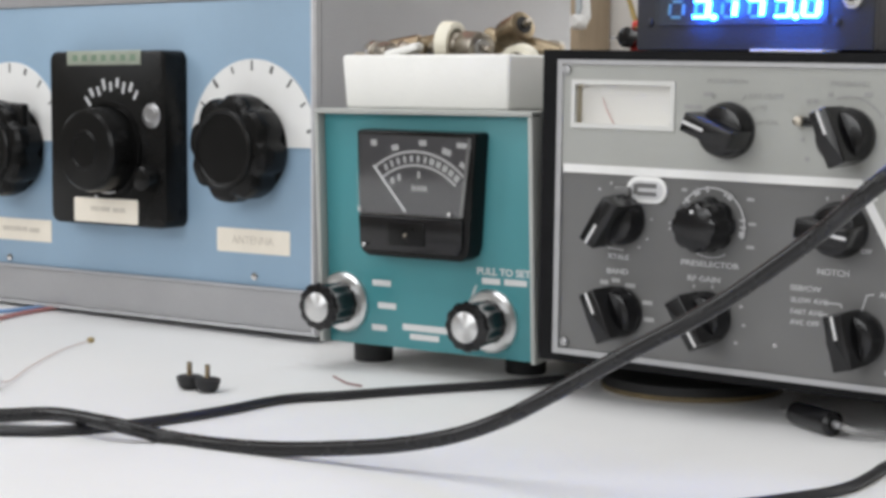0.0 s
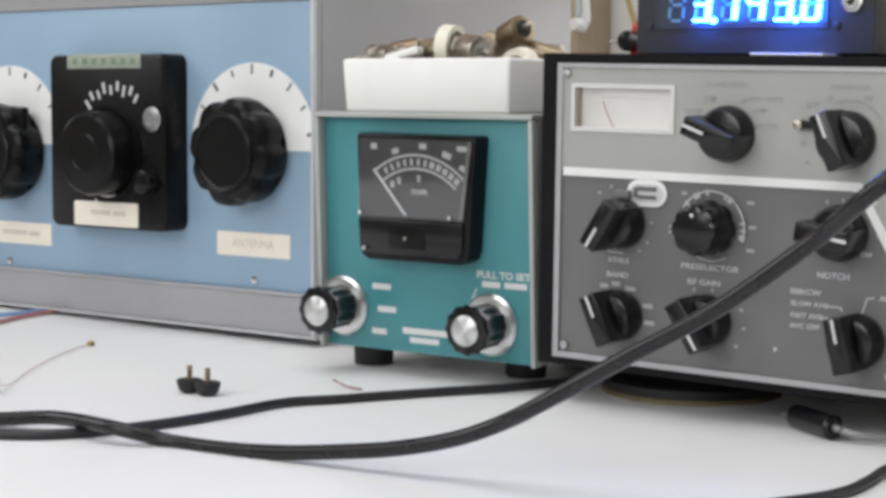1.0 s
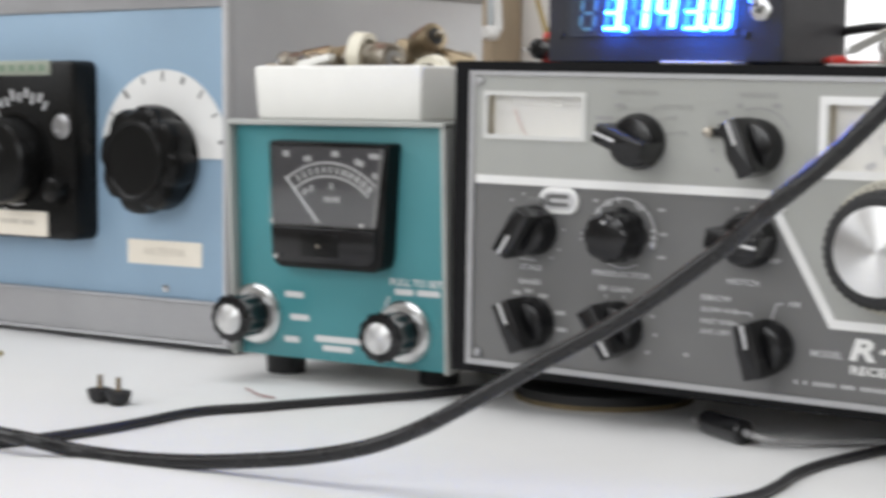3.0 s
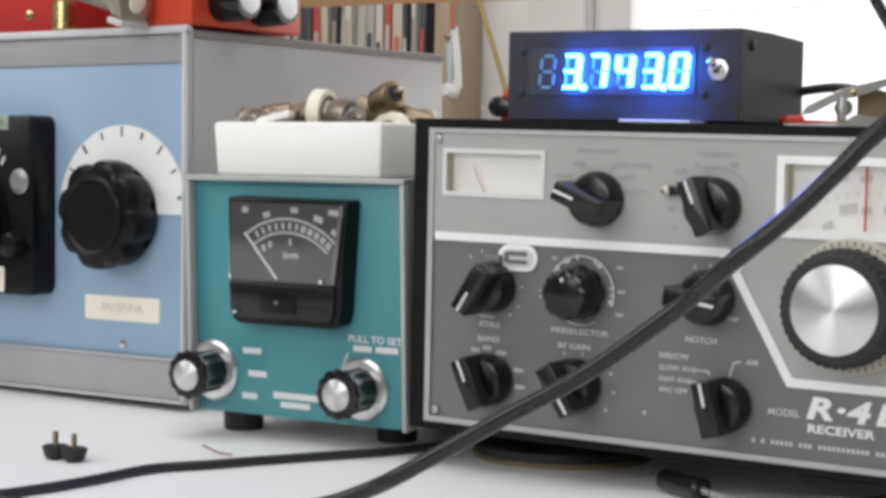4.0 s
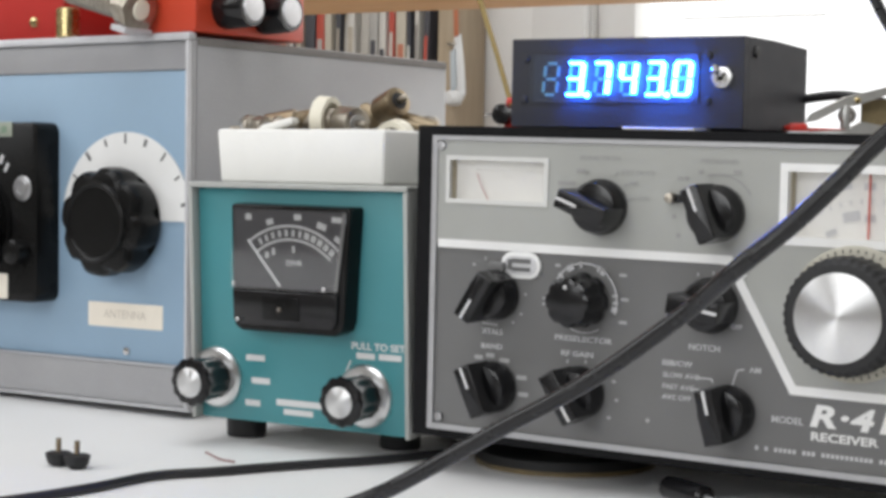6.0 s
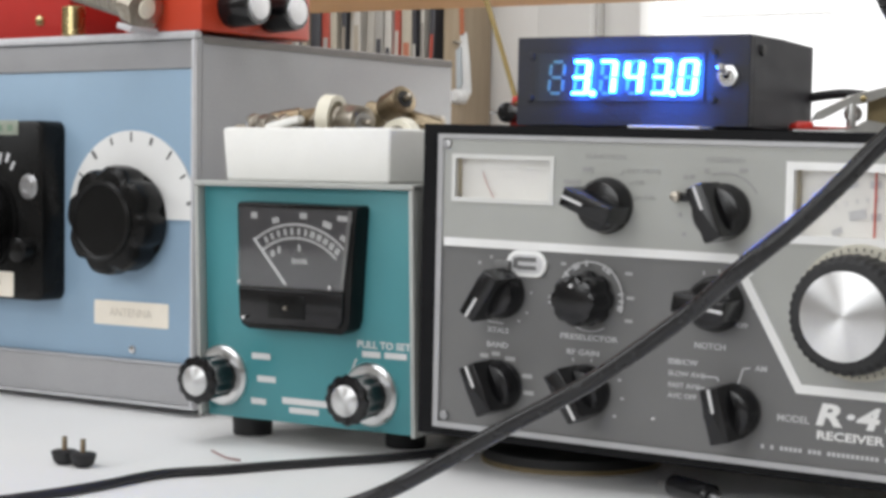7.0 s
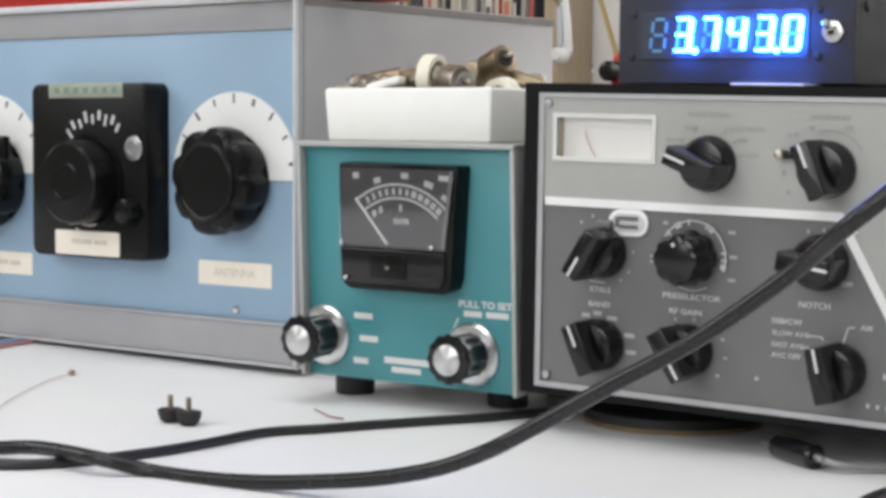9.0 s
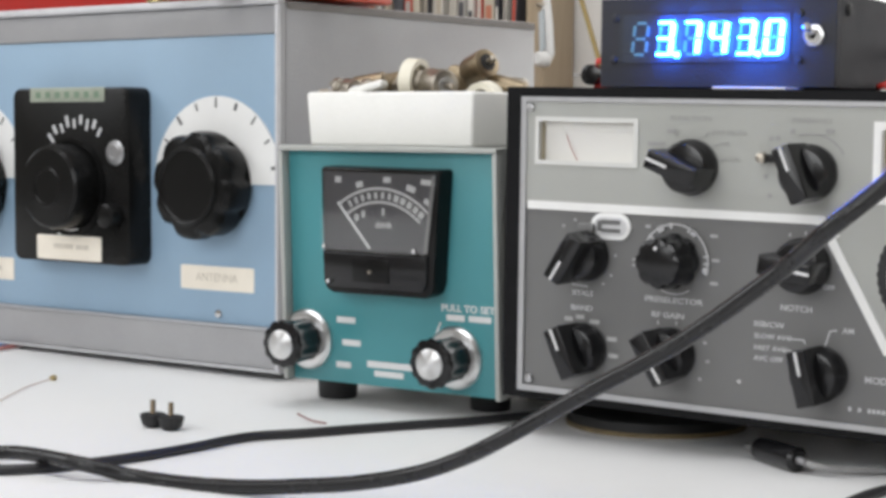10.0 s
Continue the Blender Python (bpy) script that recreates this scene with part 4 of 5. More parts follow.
def pointer_knob(u, w, angle, r=0.0118, tall=0.0220, label="black bar knob with a white pointer line"):
    """Round skirted body with a tall bar across it; angle: where the pointer looks, anticlockwise from the right."""
    at = Matrix.Translation((u, 0, w)) @ pose(0, 0, 0, 0, -angle, 0)
    kn = part("knob", lathe([(r * 0.70, -0.0105), (r * 0.84, -0.0100), (r * 0.92, -0.0085), (r * 0.96, -0.0036), (r, -0.0030), (r, -0.0003)], 0, 0, 48), BLACK_KNOB, RX, label, at=at)
    bar = slab([(-r * 0.98, -0.0038), (-r * 0.95, -0.0041), (0.0, -0.0044), (r * 0.97, -0.0041), (r * 1.0, -0.0038), (r * 1.0, 0.0038), (r * 0.97, 0.0041), (0.0, 0.0044), (-r * 0.95, 0.0041), (-r * 0.98, 0.0038)], -tall, -0.0040, 0.0008, steps=3)
    part("bar", bar, BLACK_KNOB, kn)
    part("pointer_line", block(r * 0.12, r * 0.97, -tall - 0.0003, -tall + 0.0004, -0.00065, 0.00065, 0.0002, 1), INK_WHITE, kn, "white pointer line")
    return kn


pointer_knob(0.0872, 0.1057, 160, 0.0122)
pointer_knob(0.1415, 0.1052, 113, 0.0120)
pointer_knob(0.0355, 0.0642, 238, 0.0115)
pointer_knob(0.0350, 0.0222, 115, 0.0117)
pointer_knob(0.1400, 0.0665, -8, 0.0118)
pointer_knob(0.0790, 0.0238, -57, 0.0118)
pointer_knob(0.1490, 0.0222, 104, 0.0117)
# small lever under the passband knob and stub under the crystal knob
part("lever", slab(round_rect(0.1185, 0.1330, 0.1090, 0.1125, 0.0016), -0.0030, -0.0004, 0.0004), BLACK_KNOB, RX)
part("lever_tip", lathe([(0.0012, -0.0052), (0.0021, -0.0046), (0.0023, -0.0002)], 0.1205, 0.1108, 18), TARNISH, RX)
part("stub", block(0.0325, 0.0405, -0.0040, -0.0003, 0.0745, 0.0790, 0.0010), DARK_PANEL, RX)
# fluted tuning knob over a clear skirt
pre = part("knob", lathe([(0.0088, -0.0180), (0.0104, -0.0174), (0.0113, -0.0155), (0.0117, -0.0040), (0.0122, -0.0020)], 0.0800, 0.0648, 64, lobed(8, 0.09)), BLACK_KNOB, RX, "black fluted knob over a marked clear skirt")
part("white_dot", lathe([(0.0006, -0.0185), (0.0011, -0.0178)], 0.0795, 0.0712, 14), INK_WHITE, pre)
bm = ring_plate(0.0800, 0.0648, 0.0155, 0.0162, -0.0009, -0.0005, -20, 150, 40)
for a in (-18, -4, 8, 50, 62, 96, 112, 120, 138):
    ring_plate(0.0800, 0.0648, 0.0140, 0.0166, -0.0009, -0.0005, a, a + (9 if a in (-18, 112, 50) else 4), 3, bm=bm)
part("skirt_mark", bm, INK_GREY, pre)
part("lower_arc", ring_plate(0.0800, 0.0648, 0.0143, 0.0148, -0.0008, -0.0005, 235, 300, 20), INK_GREY, pre)

# main tuning knob
KU, KW = 0.2018, 0.0671
main = part("tuning_knob", lathe([(0.0182, -0.0206), (0.0212, -0.0204), (0.0228, -0.0192), (0.0236, -0.0170), (0.0238, -0.0050), (0.0228, -0.0030)], KU, KW, 160, lambda a, y: 1.0 + 0.016 * math.cos(40 * a) * (y < -0.0035)), BLACK_RUBBER, RX, "large knurled black tuning knob with a spun silver face")
part("silver_face", lathe([(0.0004, -0.0216), (0.0172, -0.0216), (0.0178, -0.0213), (0.0180, -0.0206)], 0, 0, 96), SPUN, main, "spun silver face", at=pose(KU, 0, KW))
part("dial_skirt", lathe([(0.0230, -0.0036), (0.0266, -0.0030), (0.0275, -0.0022), (0.0277, -0.0004)], KU, KW, 90), surface("cream dial skirt", (0.42, 0.40, 0.33), 0.4, vary=0.05), main, "cream dial skirt")
bm = bmesh.new()
for k in range(50):
    a = radians(k * 7.2)
    long = 0.0030 if k % 5 == 0 else 0.0014
    c, s = math.cos(a), math.sin(a)
    r0, r1 = 0.0263 - long, 0.0263
    slab([(KU + c * r0 - s * 0.0002, KW + s * r0 + c * 0.0002), (KU + c * r0 + s * 0.0002, KW + s * r0 - c * 0.0002), (KU + c * r1 + s * 0.0002, KW + s * r1 - c * 0.0002), (KU + c * r1 - s * 0.0002, KW + s * r1 + c * 0.0002)], -0.0040, -0.0030, bm=bm)
part("skirt_mark", bm, INK_DARK, main, "fine dark marks")

# printing on the panel
UP, LOW = 0.0001, 0.0005
for words, size, x, z, wide in (("FUNCTION", 0.0030, 0.0856, 0.1266, 1.28), ("EXT MUTE", 0.0029, 0.1040, 0.1207, 1.18), ("NB", 0.0029, 0.1022, 0.1160, 1.1), ("CAL", 0.0029, 0.1072, 0.1098, 1.1),
                               ("PASSBAND", 0.0030, 0.1413, 0.1267, 1.2)):
    lettering("panel_word", words, size, x, z, UP, INK_SOFT, RX, wide=wide)
bars("panel_word", [(0.0765, 0.1210, 0.0042, 0.0018), (0.0695, 0.1153, 0.0085, 0.0018), (0.1330, 0.1222, 0.0020, 0.0018), (0.1495, 0.1226, 0.0036, 0.0018), (0.1235, 0.1191, 0.0020, 0.0018), (0.1265, 0.1193, 0.0020, 0.0018),
                    (0.1212, 0.1030, 0.0016, 0.0018), (0.1235, 0.0950, 0.0018, 0.0018)], UP, INK_SOFT, RX)
part("curved_arrow", ring_plate(0.1415, 0.1052, 0.0158, 0.0166, UP - 0.0003, UP, 30, 110, 24), INK_SOFT, RX)
for x0, z0, x1, z1 in ((0.0790, 0.1190, 0.0800, 0.1215), (0.0930, 0.1190, 0.0945, 0.1210), (0.0970, 0.1150, 0.0995, 0.1160), (0.0990, 0.1090, 0.1030, 0.1098)):
    part("index_line", stripe([(x0, z0), (x1, z1)], 0.0005, UP - 0.0003, UP), INK_SOFT, RX)
for words, size, x, z, wide in (("XTALS", 0.0034, 0.0334, 0.0470, 1.1), ("BAND", 0.0034, 0.0332, 0.0403, 1.2), ("PRESELECTOR", 0.0034, 0.0793, 0.0471, 1.32), ("RF GAIN", 0.0034, 0.0767, 0.0404, 1.26),
                               ("NOTCH", 0.0037, 0.1368, 0.0481, 1.08), ("OFF", 0.0028, 0.1510, 0.0580, 1.0), ("SSB/CW", 0.0032, 0.1246, 0.0404, 1.24), ("AM", 0.0033, 0.1600, 0.0406, 1.1),
                               ("MODEL", 0.0040, 0.1746, 0.0212, 1.05)):
    lettering("panel_word", words, size, x, z, LOW, INK_GREY, RX, wide=wide, bold=0.00004)
for words, z in (("SLOW AVC", 0.0353), ("FAST AVC", 0.0303), ("AVC OFF", 0.0258)):
    lettering("panel_word", words, 0.0030, 0.1180, z, LOW, INK_GREY, RX, align="LEFT", wide=1.12, bold=0.00003)
for words, x in (("R", 0.1892), ("\u00b7", 0.1979), ("4", 0.2056), ("B", 0.2180)):
    lettering("model_lettering", words, 0.0122, x, 0.0240, LOW, WHITE_LINE, RX, wide=1.45, bold=0.00045, slant=0.20)
lettering("model_lettering", "RECEIVER", 0.0048, 0.1848, 0.0158, LOW, WHITE_LINE, RX, align="LEFT", wide=1.38, bold=0.00012)
rows, x = [], 0.1610
for n in (1, 1, 5, 3, 11, 4):
    for k in range(n):
        rows.append((x + 0.0007, 0.0086, 0.0013, 0.0017))
        x += 0.0020
    x += 0.0022
bars("maker_bar", rows, LOW, INK_GREY, RX)
part("index_line", stripe([(0.1335, 0.0353), (0.1405, 0.0353), (0.1412, 0.0338)], 0.0006, LOW - 0.0003, LOW), INK_GREY, RX)
part("index_line", stripe([(0.1500, 0.0335), (0.1520, 0.0400), (0.1550, 0.0406)], 0.0006, LOW - 0.0003, LOW), INK_GREY, RX)
part("index_line", stripe([(0.1310, 0.0300), (0.1345, 0.0304), (0.1352, 0.0296)], 0.0006, LOW - 0.0003, LOW), INK_GREY, RX)
bars("panel_mark", [(0.0230, 0.0770, 0.0013, 0.0013), (0.0290, 0.0800, 0.0010, 0.0014), (0.0500, 0.0650, 0.0010, 0.0010), (0.0480, 0.0560, 0.0010, 0.0010), (0.0440, 0.0520, 0.0012, 0.0010), (0.0320, 0.0505, 0.0080, 0.0009, -4),
                    (0.0265, 0.0350, 0.0042, 0.0019), (0.0325, 0.0362, 0.0042, 0.0019), (0.0400, 0.0345, 0.0050, 0.0019), (0.0490, 0.0275, 0.0050, 0.0019), (0.0500, 0.0200, 0.0050, 0.0019),
                    (0.0660, 0.0790, 0.0024, 0.0014), (0.0980, 0.0765, 0.0034, 0.0014), (0.0990, 0.0660, 0.0036, 0.0014), (0.0985, 0.0560, 0.0036, 0.0014), (0.0600, 0.0640, 0.0024, 0.0011), (0.0600, 0.0615, 0.0024, 0.0011),
                    (0.0720, 0.0370, 0.0009, 0.0016), (0.0810, 0.0374, 0.0009, 0.0016), (0.0950, 0.0300, 0.0016, 0.0012), (0.0965, 0.0220, 0.0016, 0.0012), (0.0930, 0.0140, 0.0016, 0.0012),
                    (0.1330, 0.0790, 0.0009, 0.0016), (0.1400, 0.0800, 0.0009, 0.0016), (0.1545, 0.0720, 0.0016, 0.0012), (0.1560, 0.0660, 0.0016, 0.0010)], LOW, INK_FAINT, RX)
# oval badge
badge = part("badge", slab(round_rect(0.0376, 0.0578, 0.0720, 0.0838, 0.0058, 8), -0.0008, 0.0004, 0.0003), WHITE_LINE, RX, "white oval badge with unreadable bars")
part("badge_field", slab(round_rect(0.0394, 0.0560, 0.0738, 0.0820, 0.0040, 8), -0.0010, -0.0008), INK_GREY, badge)
bars("badge_bar", [(0.0482, 0.0799, 0.0095, 0.0020), (0.0482, 0.0762, 0.0095, 0.0018), (0.0424, 0.0782, 0.0022, 0.0046)], -0.0010, INK_DARK, badge)
# feet under the case; one stands on a round board
RI = RM.inverted()
for x, y in ((0.020, 0.060), (0.250, 0.060), (0.020, 0.260), (0.250, 0.260)):
    rest = 0.0076 if (x, y) == (0.020, 0.060) else 0.0
    spot = RM @ Vector((x, y, -0.0040))
    tall = spot.z - rest
    part("foot", lathe([(0.0095, -tall), (0.0110, -tall * 0.9), (0.0095, -0.0006), (0.009, 0.0)], 0, 0, 26), BLACK_RUBBER, RX, at=RI @ Matrix.Translation((spot.x, spot.y, rest)) @ pose(0, 0, 0, -90))

disc = thing("wooden_disc", pose(0.0370, 0.0670, 0.0), "thin round dark board with a pale worn rim under the receiver", "disc")
part("board", lathe([(0.0410, -0.0075), (0.0430, -0.0065), (0.0430, -0.0022)], 0, 0, 72), BLACK_RUBBER, disc, at=pose(0, 0, 0, -90))
part("rim", lathe([(0.0432, -0.0022), (0.0436, -0.0016), (0.0433, 0.0)], 0, 0, 72), surface("worn varnished edge", (0.20, 0.15, 0.075), 0.5, vary=0.5, scale=50, stain=0.8, stain_colour=(0.05, 0.04, 0.025)), disc, "patchy worn brown rim", at=pose(0, 0, 0, -90))

# ---- frequency counter on the receiver ----
FM = local(0.0322, 0.0200, 0.1618, 1.792, 0.2305, 0.1171)
FQ = thing("frequency_counter", FM, "small dark box with a glowing blue digital display", "frequency counter")
FW, FH, FD = 0.1119, 0.0387, 0.0762
part("lid", side_plate(0.0, FW, [(0.0012, -0.0010), (0.0012, FH), (FD * 0.45, FH), (FD, FH - 0.0012), (FD, -0.0010)]), FREQ_PAINT, FQ)
part("face", block(0.0, FW, -0.0040, 0.0011, -0.0010, FH, 0.0003, 1), FREQ_PAINT, FQ)
disp = part("display", block(0.0116, 0.0915, -0.0046, -0.0041, 0.0100, 0.0312), DISPLAY_BACK, FQ, "dark display with blue digits")
part("filter", block(0.0116, 0.0915, -0.0090, -0.0086, 0.0100, 0.0312), FILTER, disp, "clear plastic display filter").visible_shadow = False
SEG = {"a": ((0, 2), (1, 2)), "b": ((1, 2), (1, 1)), "c": ((1, 1), (1, 0)), "d": ((0, 0), (1, 0)), "e": ((0, 1), (0, 0)), "f": ((0, 2), (0, 1)), "g": ((0, 1), (1, 1))}
LITS = {"8": "", "3": "abcdg", "7": "abc", "4": "bcfg", "0": "abcdef"}


def digit(u, which):
    wide, high, lean, t = 0.0067, 0.0070, 0.10, 0.0011

    def spot(q):
        return (u - wide / 2 + q[0] * wide + lean * (q[1] - 1) * high, 0.0205 + (q[1] - 1) * high)
    for s, (p, q) in SEG.items():
        lit = s in LITS[which]
        p, q = Vector(spot(p)), Vector(spot(q))
        d = (q - p).normalized()
        cut = 0.0004 if lit else 0.0011
        part("lit_segment" if lit else "dark_segment", stripe([tuple(p + d * cut), tuple(q - d * cut)], t if lit else 0.0013, -0.0080 if lit else -0.0052, -0.0047), LIT if lit else UNLIT, disp)


for k, which in enumerate("837430"):
    digit(0.0205 + 0.01285 * k, which)
for k in (1, 4):
    part("decimal_point", lathe([(0.0008, -0.0080), (0.0013, -0.0047)], 0.0205 + 0.01285 * k + 0.0052, 0.0134, 16), LIT, disp)
sw = part("toggle_switch", lathe([(0.0034, -0.0052), (0.0046, -0.0050), (0.0049, -0.0040)], 0.1020, 0.0210, 6 * 5, lambda a, y: 1.0 - 0.06 * (0.5 - 0.5 * math.cos(6 * a))), SATIN, FQ, "chrome toggle switch")
part("collar", ring_plate(0.1020, 0.0210, 0.0016, 0.0030, -0.0066, -0.0052, seg=24), CHROME, sw)
part("bush", lathe([(0.0010, -0.0056), (0.0016, -0.0054), (0.0017, -0.0050)], 0.1020, 0.0210, 18), BLACK_CASE, sw)
part("bat", lathe([(0.0012, -0.0095), (0.0017, -0.0088), (0.0009, 0.0)], 0, 0, 18), CHROME, sw, at=Matrix.Translation((0.1020, -0.0050, 0.0210)) @ pose(0, 0, 0, -24, 0, 0))
for x, z in ((0.0075, 0.0300), (0.0068, 0.0112), (0.0955, 0.0305), (0.0955, 0.0108)):
    screw(x, z, -0.0040, 0.0019, FQ, FREQ_PAINT)
part("side_screw", lathe([(0.0010, -0.0016), (0.0024, -0.0012), (0.0026, 0.0)], 0, 0, 18), BLACK_RUBBER, FQ, at=Matrix.Translation((FW, 0.0090, 0.0325)) @ pose(0, 0, 0, 0, 0, 90))
for x in (0.008, FW - 0.008):
    for y in (0.010, 0.066):
        part("foot", lathe([(0.0040, -0.0014), (0.0040, 0.0)], 0, 0, 16), BLACK_RUBBER, FQ, at=pose(x, y, -0.0014, -90))
solo("paper_strip", block(0, 0.0335, 0, 0.020, 0, 0.0011, 0.0003, 1), DIAL_WHITE, "white paper strip under the frequency counter", "paper strip", pose(0.0945, 0.0040, 0.1596, 0, 0.74, 1.5))


solo("paper_strip", block(0, 0.023, 0, 0.014, 0, 0.0008, 0.0003, 1), DIAL_WHITE, "small white paper strip under the clip", "paper strip", pose(0.1560, 0.0400, 0.1592, 0, 0.74, 6))


# ---- leads on the receiver ----
plug = thing("banana_plug", pose(0.0023, 0.0635, 0.1678), "small black and red plug beside the frequency counter", "plug")
part("cap", lathe([(0.0026, -0.0060), (0.0050, -0.0054), (0.0052, 0.0026), (0.0040, 0.0036)], 0, 0, 28), BLACK_KNOB, plug)
part("pin", lathe([(0.0006, -0.0070), (0.0007, 0.0060)], 0, 0, 10), CHROME, plug, at=pose(-0.0045, 0, 0.0, 0, 0, -75))
part("upper_shell", block(-0.001, 0.006, 0.0005, 0.008, 0.0040, 0.0085, 0.0015), RED_PLASTIC, plug, "red plastic shell")
part("lower_shell", block(-0.001, 0.009, -0.001, 0.008, -0.0072, -0.0030, 0.0015), RED_PLASTIC, plug, "red plastic shell")
solo("olive_wire", tube([(0.0050, 0.0660, 0.1700), (0.0038, 0.0653, 0.1735), (-0.0075, 0.0709, 0.1967), (-0.0194, 0.0766, 0.2202), (-0.030, 0.083, 0.240), (-0.05, 0.12, 0.28), (-0.06, 0.30, 0.33), (-0.06, 0.48, 0.2935)], 0.0013, 10), YELLOW_WIRE, "thin olive insulated wire hanging from the shelf", "wire")


def croc_clip(name, m, label):
    """An open spring clip seen from its side: two long jaws, a pivot bracket and a spring."""
    c = thing(name, m, label, "crocodile clip", group="clips on the receiver")
    up = slab([(0.0, 0.0052), (0.0025, 0.0090), (0.0170, 0.0166), (0.0400, 0.0226), (0.0400, 0.0196), (0.0220, 0.0130), (0.0147, 0.0116), (0.0040, 0.0058)], -0.0032, 0.0032)
    part("upper_jaw", up, STEEL, c)
    low = slab([(-0.0030, 0.0006), (0.0180, 0.0024), (0.0240, 0.0058), (0.0400, 0.0030), (0.0400, 0.0002), (0.0180, 0.0002), (-0.0030, 0.0)], -0.0030, 0.0030)
    part("lower_jaw", low, STEEL, c)
    part("bracket", block(0.0158, 0.0186, -0.0040, 0.0040, 0.0026, 0.0128, 0.0006), STEEL, c)
    part("rivet", lathe([(0.0008, -0.0050), (0.0014, -0.0044), (0.0014, -0.0030)], 0.0215, 0.0150, 14), BRASS, c)
    part("spring", ring_plate(0.0180, 0.0085, 0.0016, 0.0036, -0.0022, 0.0022), SATIN, c)
    return c


croc_clip("crocodile_clip", pose(0.1585, 0.0560, 0.1590, 0, 0, 32), "shiny steel crocodile clip on the receiver case")
boot = solo("clip_boot", lathe([(0.0014, 0.0), (0.0019, 0.0008), (0.0019, 0.0066), (0.0014, 0.0078)], 0, 0, 20), RED_PLASTIC, "short red plastic clip sleeve", "sleeve", along((0.1525, 0.0520, 0.1618), (0.169, 0.062, 0.1626)))
solo("test_lead", tube([(0.1535, 0.0525, 0.1618), (0.150, 0.056, 0.1616), (0.146, 0.075, 0.1612), (0.170, 0.110, 0.1608), (0.215, 0.12, 0.1600), (0.27, 0.06, 0.164), (0.33, 0.10, 0.150), (0.36, 0.2, 0.02), (0.37, 0.3, 0.003)], 0.0015, 10), RED_PLASTIC, "red test lead from the clip", "wire")
solo("black_lead", tube([(0.130, 0.0985, 0.1740), (0.1486, 0.0990, 0.1770), (0.1620, 0.0990, 0.1775), (0.180, 0.100, 0.1740), (0.205, 0.100, 0.1640), (0.26, 0.10, 0.1640), (0.32, 0.14, 0.150), (0.35, 0.25, 0.004)], 0.0022, 10), BLACK_JACKET, "black lead behind the frequency counter", "wire")
lug = thing("brass_lug", pose(0.1830, 0.0780, 0.1690, 0, 0, 32), "flat brass ring lug under a clip", "lug")
part("tongue", slab(round_rect(-0.007, 0.022, -0.0085, 0.0060, 0.003), -0.0006, 0.0006), surface("dull olive brass", (0.34, 0.27, 0.15), 0.45, metal=0.3, vary=0.25, scale=120, bump=0.05), lug)
part("eye_rim", ring_plate(0.010, 0.0008, 0.0016, 0.0042, -0.0016, 0.0016), BLACK_RUBBER, lug)

# ---- cables and bits on the bench ----
solo("coax_cable", tube([(-0.330, -0.235, 0.003), (-0.260, -0.222, 0.003), (-0.1663, -0.2042, 0.003), (-0.148, -0.2012, 0.0038), (-0.1210, -0.1944, 0.0064), (-0.0842, -0.1970, 0.0070), (-0.0641, -0.1855, 0.0022), (-0.0364, -0.1822, 0.0019), (-0.0098, -0.1789, 0.0034), (0.0157, -0.1756, 0.0064), (0.0402, -0.1724, 0.0102), (0.0638, -0.1691, 0.0160), (0.0831, -0.1681, 0.0236), (0.1013, -0.1701, 0.0328), (0.1379, -0.1667, 0.0545), (0.1557, -0.1645, 0.0647), (0.1735, -0.1622, 0.0762), (0.2028, -0.1613, 0.0980), (0.2220, -0.1708, 0.1119), (0.2395, -0.1688, 0.1266), (0.2531, -0.1671, 0.1400), (0.2675, -0.1648, 0.1549), (0.300, -0.165, 0.180), (0.36, -0.17, 0.20), (0.50, -0.18, 0.19), (0.66, -0.18, 0.10), (0.80, -0.18, 0.01), (1.0, -0.18, 0.003)], 0.0030, 18), GREY_JACKET, "dark grey coaxial cable looping in front of the radios", "cable")
solo("flat_cable", tube([(-0.30, -0.300, 0.0022), (-0.20, -0.250, 0.0022), (-0.1284, -0.2179, 0.0022), (-0.1045, -0.1945, 0.0022), (-0.0926, -0.1575, 0.0022), (-0.0886, -0.1264, 0.0022), (-0.0868, -0.0908, 0.0022), (-0.0727, -0.0667, 0.0022), (-0.0600, -0.0424, 0.0022), (-0.0440, -0.0150, 0.0022), (-0.0310, 0.0063, 0.0022),
                         (-0.0240, 0.0235, 0.0022), (-0.0160, 0.0430, 0.0022), (0.004, 0.095, 0.0022), (0.03, 0.20, 0.0022)], 0.0023, 12, flat=0.95), BLACK_JACKET, "thin black cable running under the receiver", "cable")
solo("black_cable", tube([(0.150, -0.190, 0.002), (0.180, -0.128, 0.002), (0.1885, -0.1038, 0.002), (0.1885, -0.080, 0.002), (0.186, -0.054, 0.002), (0.190, -0.02, 0.002), (0.21, 0.05, 0.002), (0.26, 0.2, 0.002)], 0.0021, 12), BLACK_JACKET, "thin black cable in front of the receiver", "cable")
inline = thing("inline_connector", along((0.1195, 0.0080, 0.0054), (0.1420, -0.0060, 0.0054)), "black inline connector lying before the receiver", "connector")
part("shell", lathe([(0.0036, -0.0020), (0.0050, -0.0010), (0.0052, 0.0220), (0.0053, 0.0230), (0.0053, 0.0262), (0.0038, 0.0275)], 0, 0, 32), BLACK_KNOB, inline)
part("tip", lathe([(0.0009, -0.0125), (0.0012, -0.0120), (0.0017, -0.0020)], 0, 0, 18), SATIN, inline, "dull metal tip")
part("stem", lathe([(0.0019, 0.0270), (0.0015, 0.0330)], 0, 0, 18), DULL_SILVER, inline)
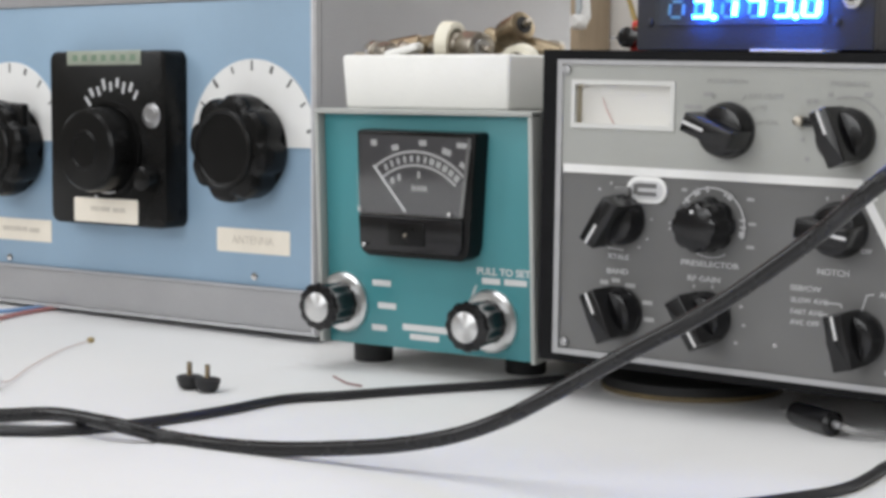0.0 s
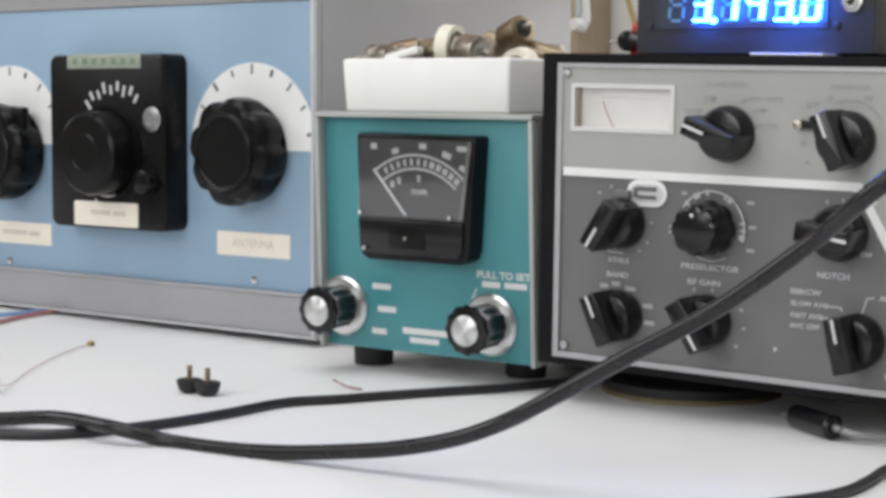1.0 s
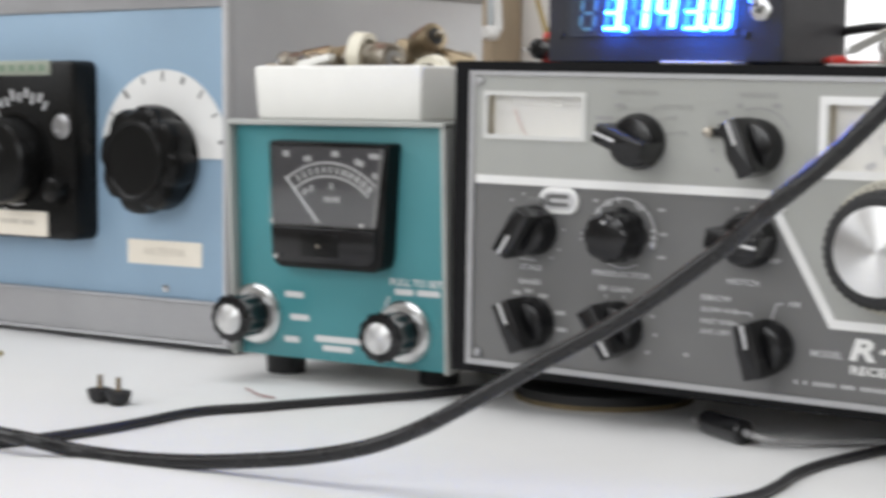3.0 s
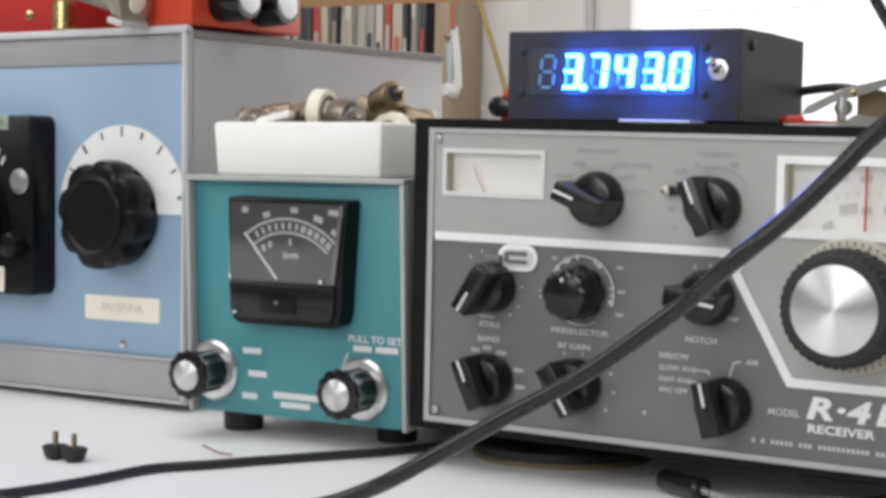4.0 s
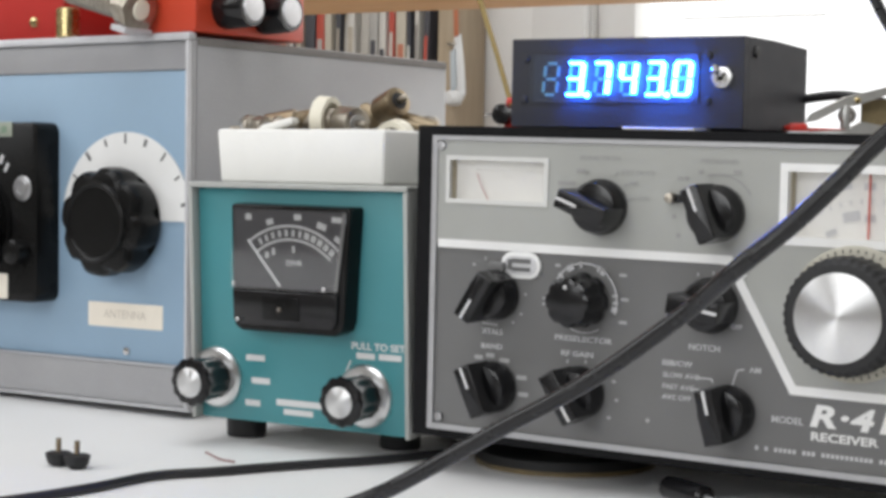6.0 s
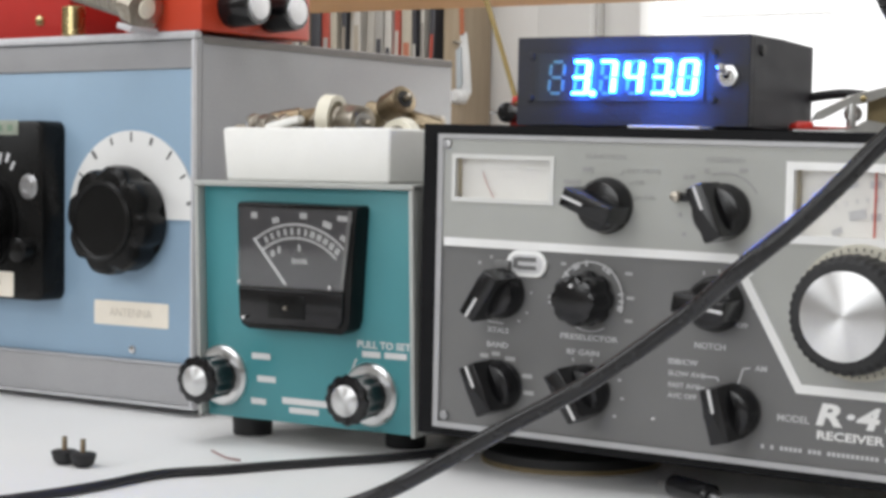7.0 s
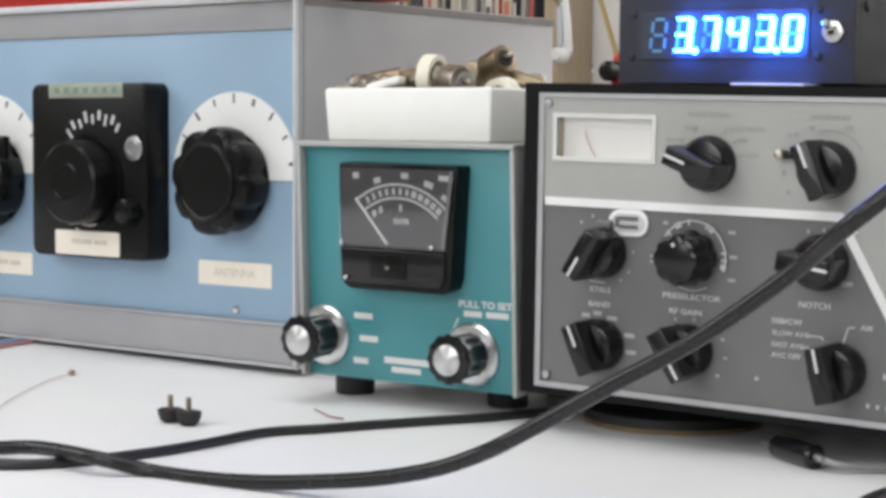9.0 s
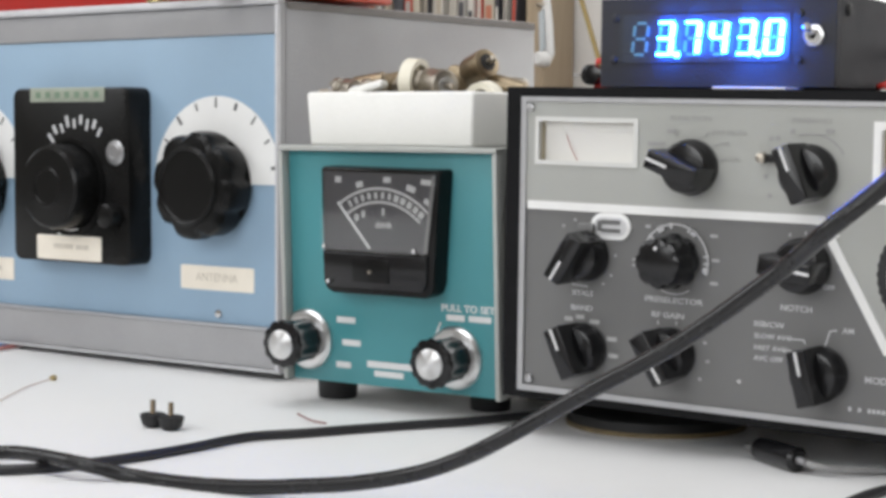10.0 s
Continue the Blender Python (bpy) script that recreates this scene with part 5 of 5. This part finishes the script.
solo("grey_lead", tube([(0.1452, -0.0080, 0.0052), (0.1545, -0.0082, 0.0040), (0.166, 0.002, 0.0026), (0.20, 0.03, 0.002), (0.30, 0.08, 0.002)], 0.0014, 10), surface("grey screened lead", (0.30, 0.30, 0.30), 0.5, vary=0.15, bump=0.05), "thin grey screened lead from the connector", "wire")


def rubber_foot(x, y, lean):
    f = thing("screw_foot", pose(x, y, 0, 0, 0, lean), "black rubber foot with its brass screw upwards", "rubber foot", group="loose feet on the bench")
    part("pad", lathe([(0.0030, 0.0), (0.0050, -0.0016), (0.0060, -0.0048), (0.0062, -0.0062), (0.0050, -0.0067)], 0, 0, 36), BLACK_RUBBER, f, at=pose(0, 0, 0, -90))
    prof = []
    for k in range(8):
        z = -0.0066 - k * 0.00085
        prof += [(0.0011, z), (0.0014, z - 0.0004)]
    part("screw_thread", lathe(prof[::-1], 0, 0, 16), RUSTY, f, at=pose(0, 0, 0, -90))


rubber_foot(-0.1470, -0.0880, 0)
rubber_foot(-0.1348, -0.0886, 20)
solo("hair_wire", tube([(-0.2180, -0.142, 0.003), (-0.2262, -0.1280, 0.0012), (-0.2503, -0.0964, 0.0010), (-0.2780, -0.0528, 0.0010), (-0.2896, -0.0302, 0.0010), (-0.2957, -0.0130, 0.0012), (-0.2960, -0.0110, 0.0030)], 0.00028, 8), surface("pale pink varnished wire", (0.50, 0.36, 0.32), 0.4, vary=0.1, bump=0.0), "thin pink varnished wire curling over the bench", "wire")
solo("solder_blob", lathe([(0.0008, -0.0030), (0.0020, -0.0024), (0.0022, -0.0008), (0.0010, 0.0)], 0, 0, 16), BRASS, "small dull solder tag at the wire end", "solder tag", pose(-0.2960, -0.0115, 0.0, -90))
solo("white_sleeve", lathe([(0.0030, 0.0), (0.0042, 0.0010), (0.0042, 0.0200), (0.0030, 0.0210)], 0, 0, 20), DIAL_WHITE, "white plastic sleeve on the wire", "sleeve", along((-0.2165, -0.1440, 0.0043), (-0.2230, -0.180, 0.0043)))
solo("blue_wire", tube([(-0.4280, 0.075, 0.0016), (-0.4282, 0.0474, 0.0016), (-0.432, 0.037, 0.0016), (-0.4404, 0.0265, 0.0016), (-0.458, 0.010, 0.0016), (-0.50, -0.015, 0.0016)], 0.0013, 10), BLUE_PLASTIC, "blue insulated wire coming from under the tuner", "wire")
solo("red_wire", tube([(-0.4180, 0.075, 0.0016), (-0.4140, 0.045, 0.0016), (-0.4050, 0.0167, 0.0016), (-0.4020, -0.003, 0.0016), (-0.4100, -0.0230, 0.0016), (-0.45, -0.065, 0.0016)], 0.0013, 10), PINK_PLASTIC, "red insulated wire coming from under the tuner", "wire")
solo("wire_offcut", tube([(-0.1055, -0.0316, 0.0032), (-0.100, -0.0325, 0.0020), (-0.0940, -0.0340, 0.0012), (-0.0857, -0.0344, 0.0010)], 0.0005, 8), surface("dull red wire insulation", (0.26, 0.13, 0.12), 0.45, vary=0.15, bump=0.03), "short dull red wire offcut on the bench", "wire")
solo("hanging_cable", tube([(0.02, 0.50, 0.2930), (0.06, 0.43, 0.300), (0.13, 0.20, 0.42), (0.20, -0.05, 0.42), (0.25, -0.205, 0.265), (0.2655, -0.2150, 0.2185), (0.2785, -0.2112, 0.1916), (0.2814, -0.2098, 0.1857), (0.300, -0.20, 0.150), (0.335, -0.17, 0.07), (0.40, -0.12, 0.012), (0.48, -0.05, 0.002), (0.60, 0.05, 0.002)], 0.0016, 10), BLACK_JACKET, "thin black cable hanging down from the shelf", "cable")
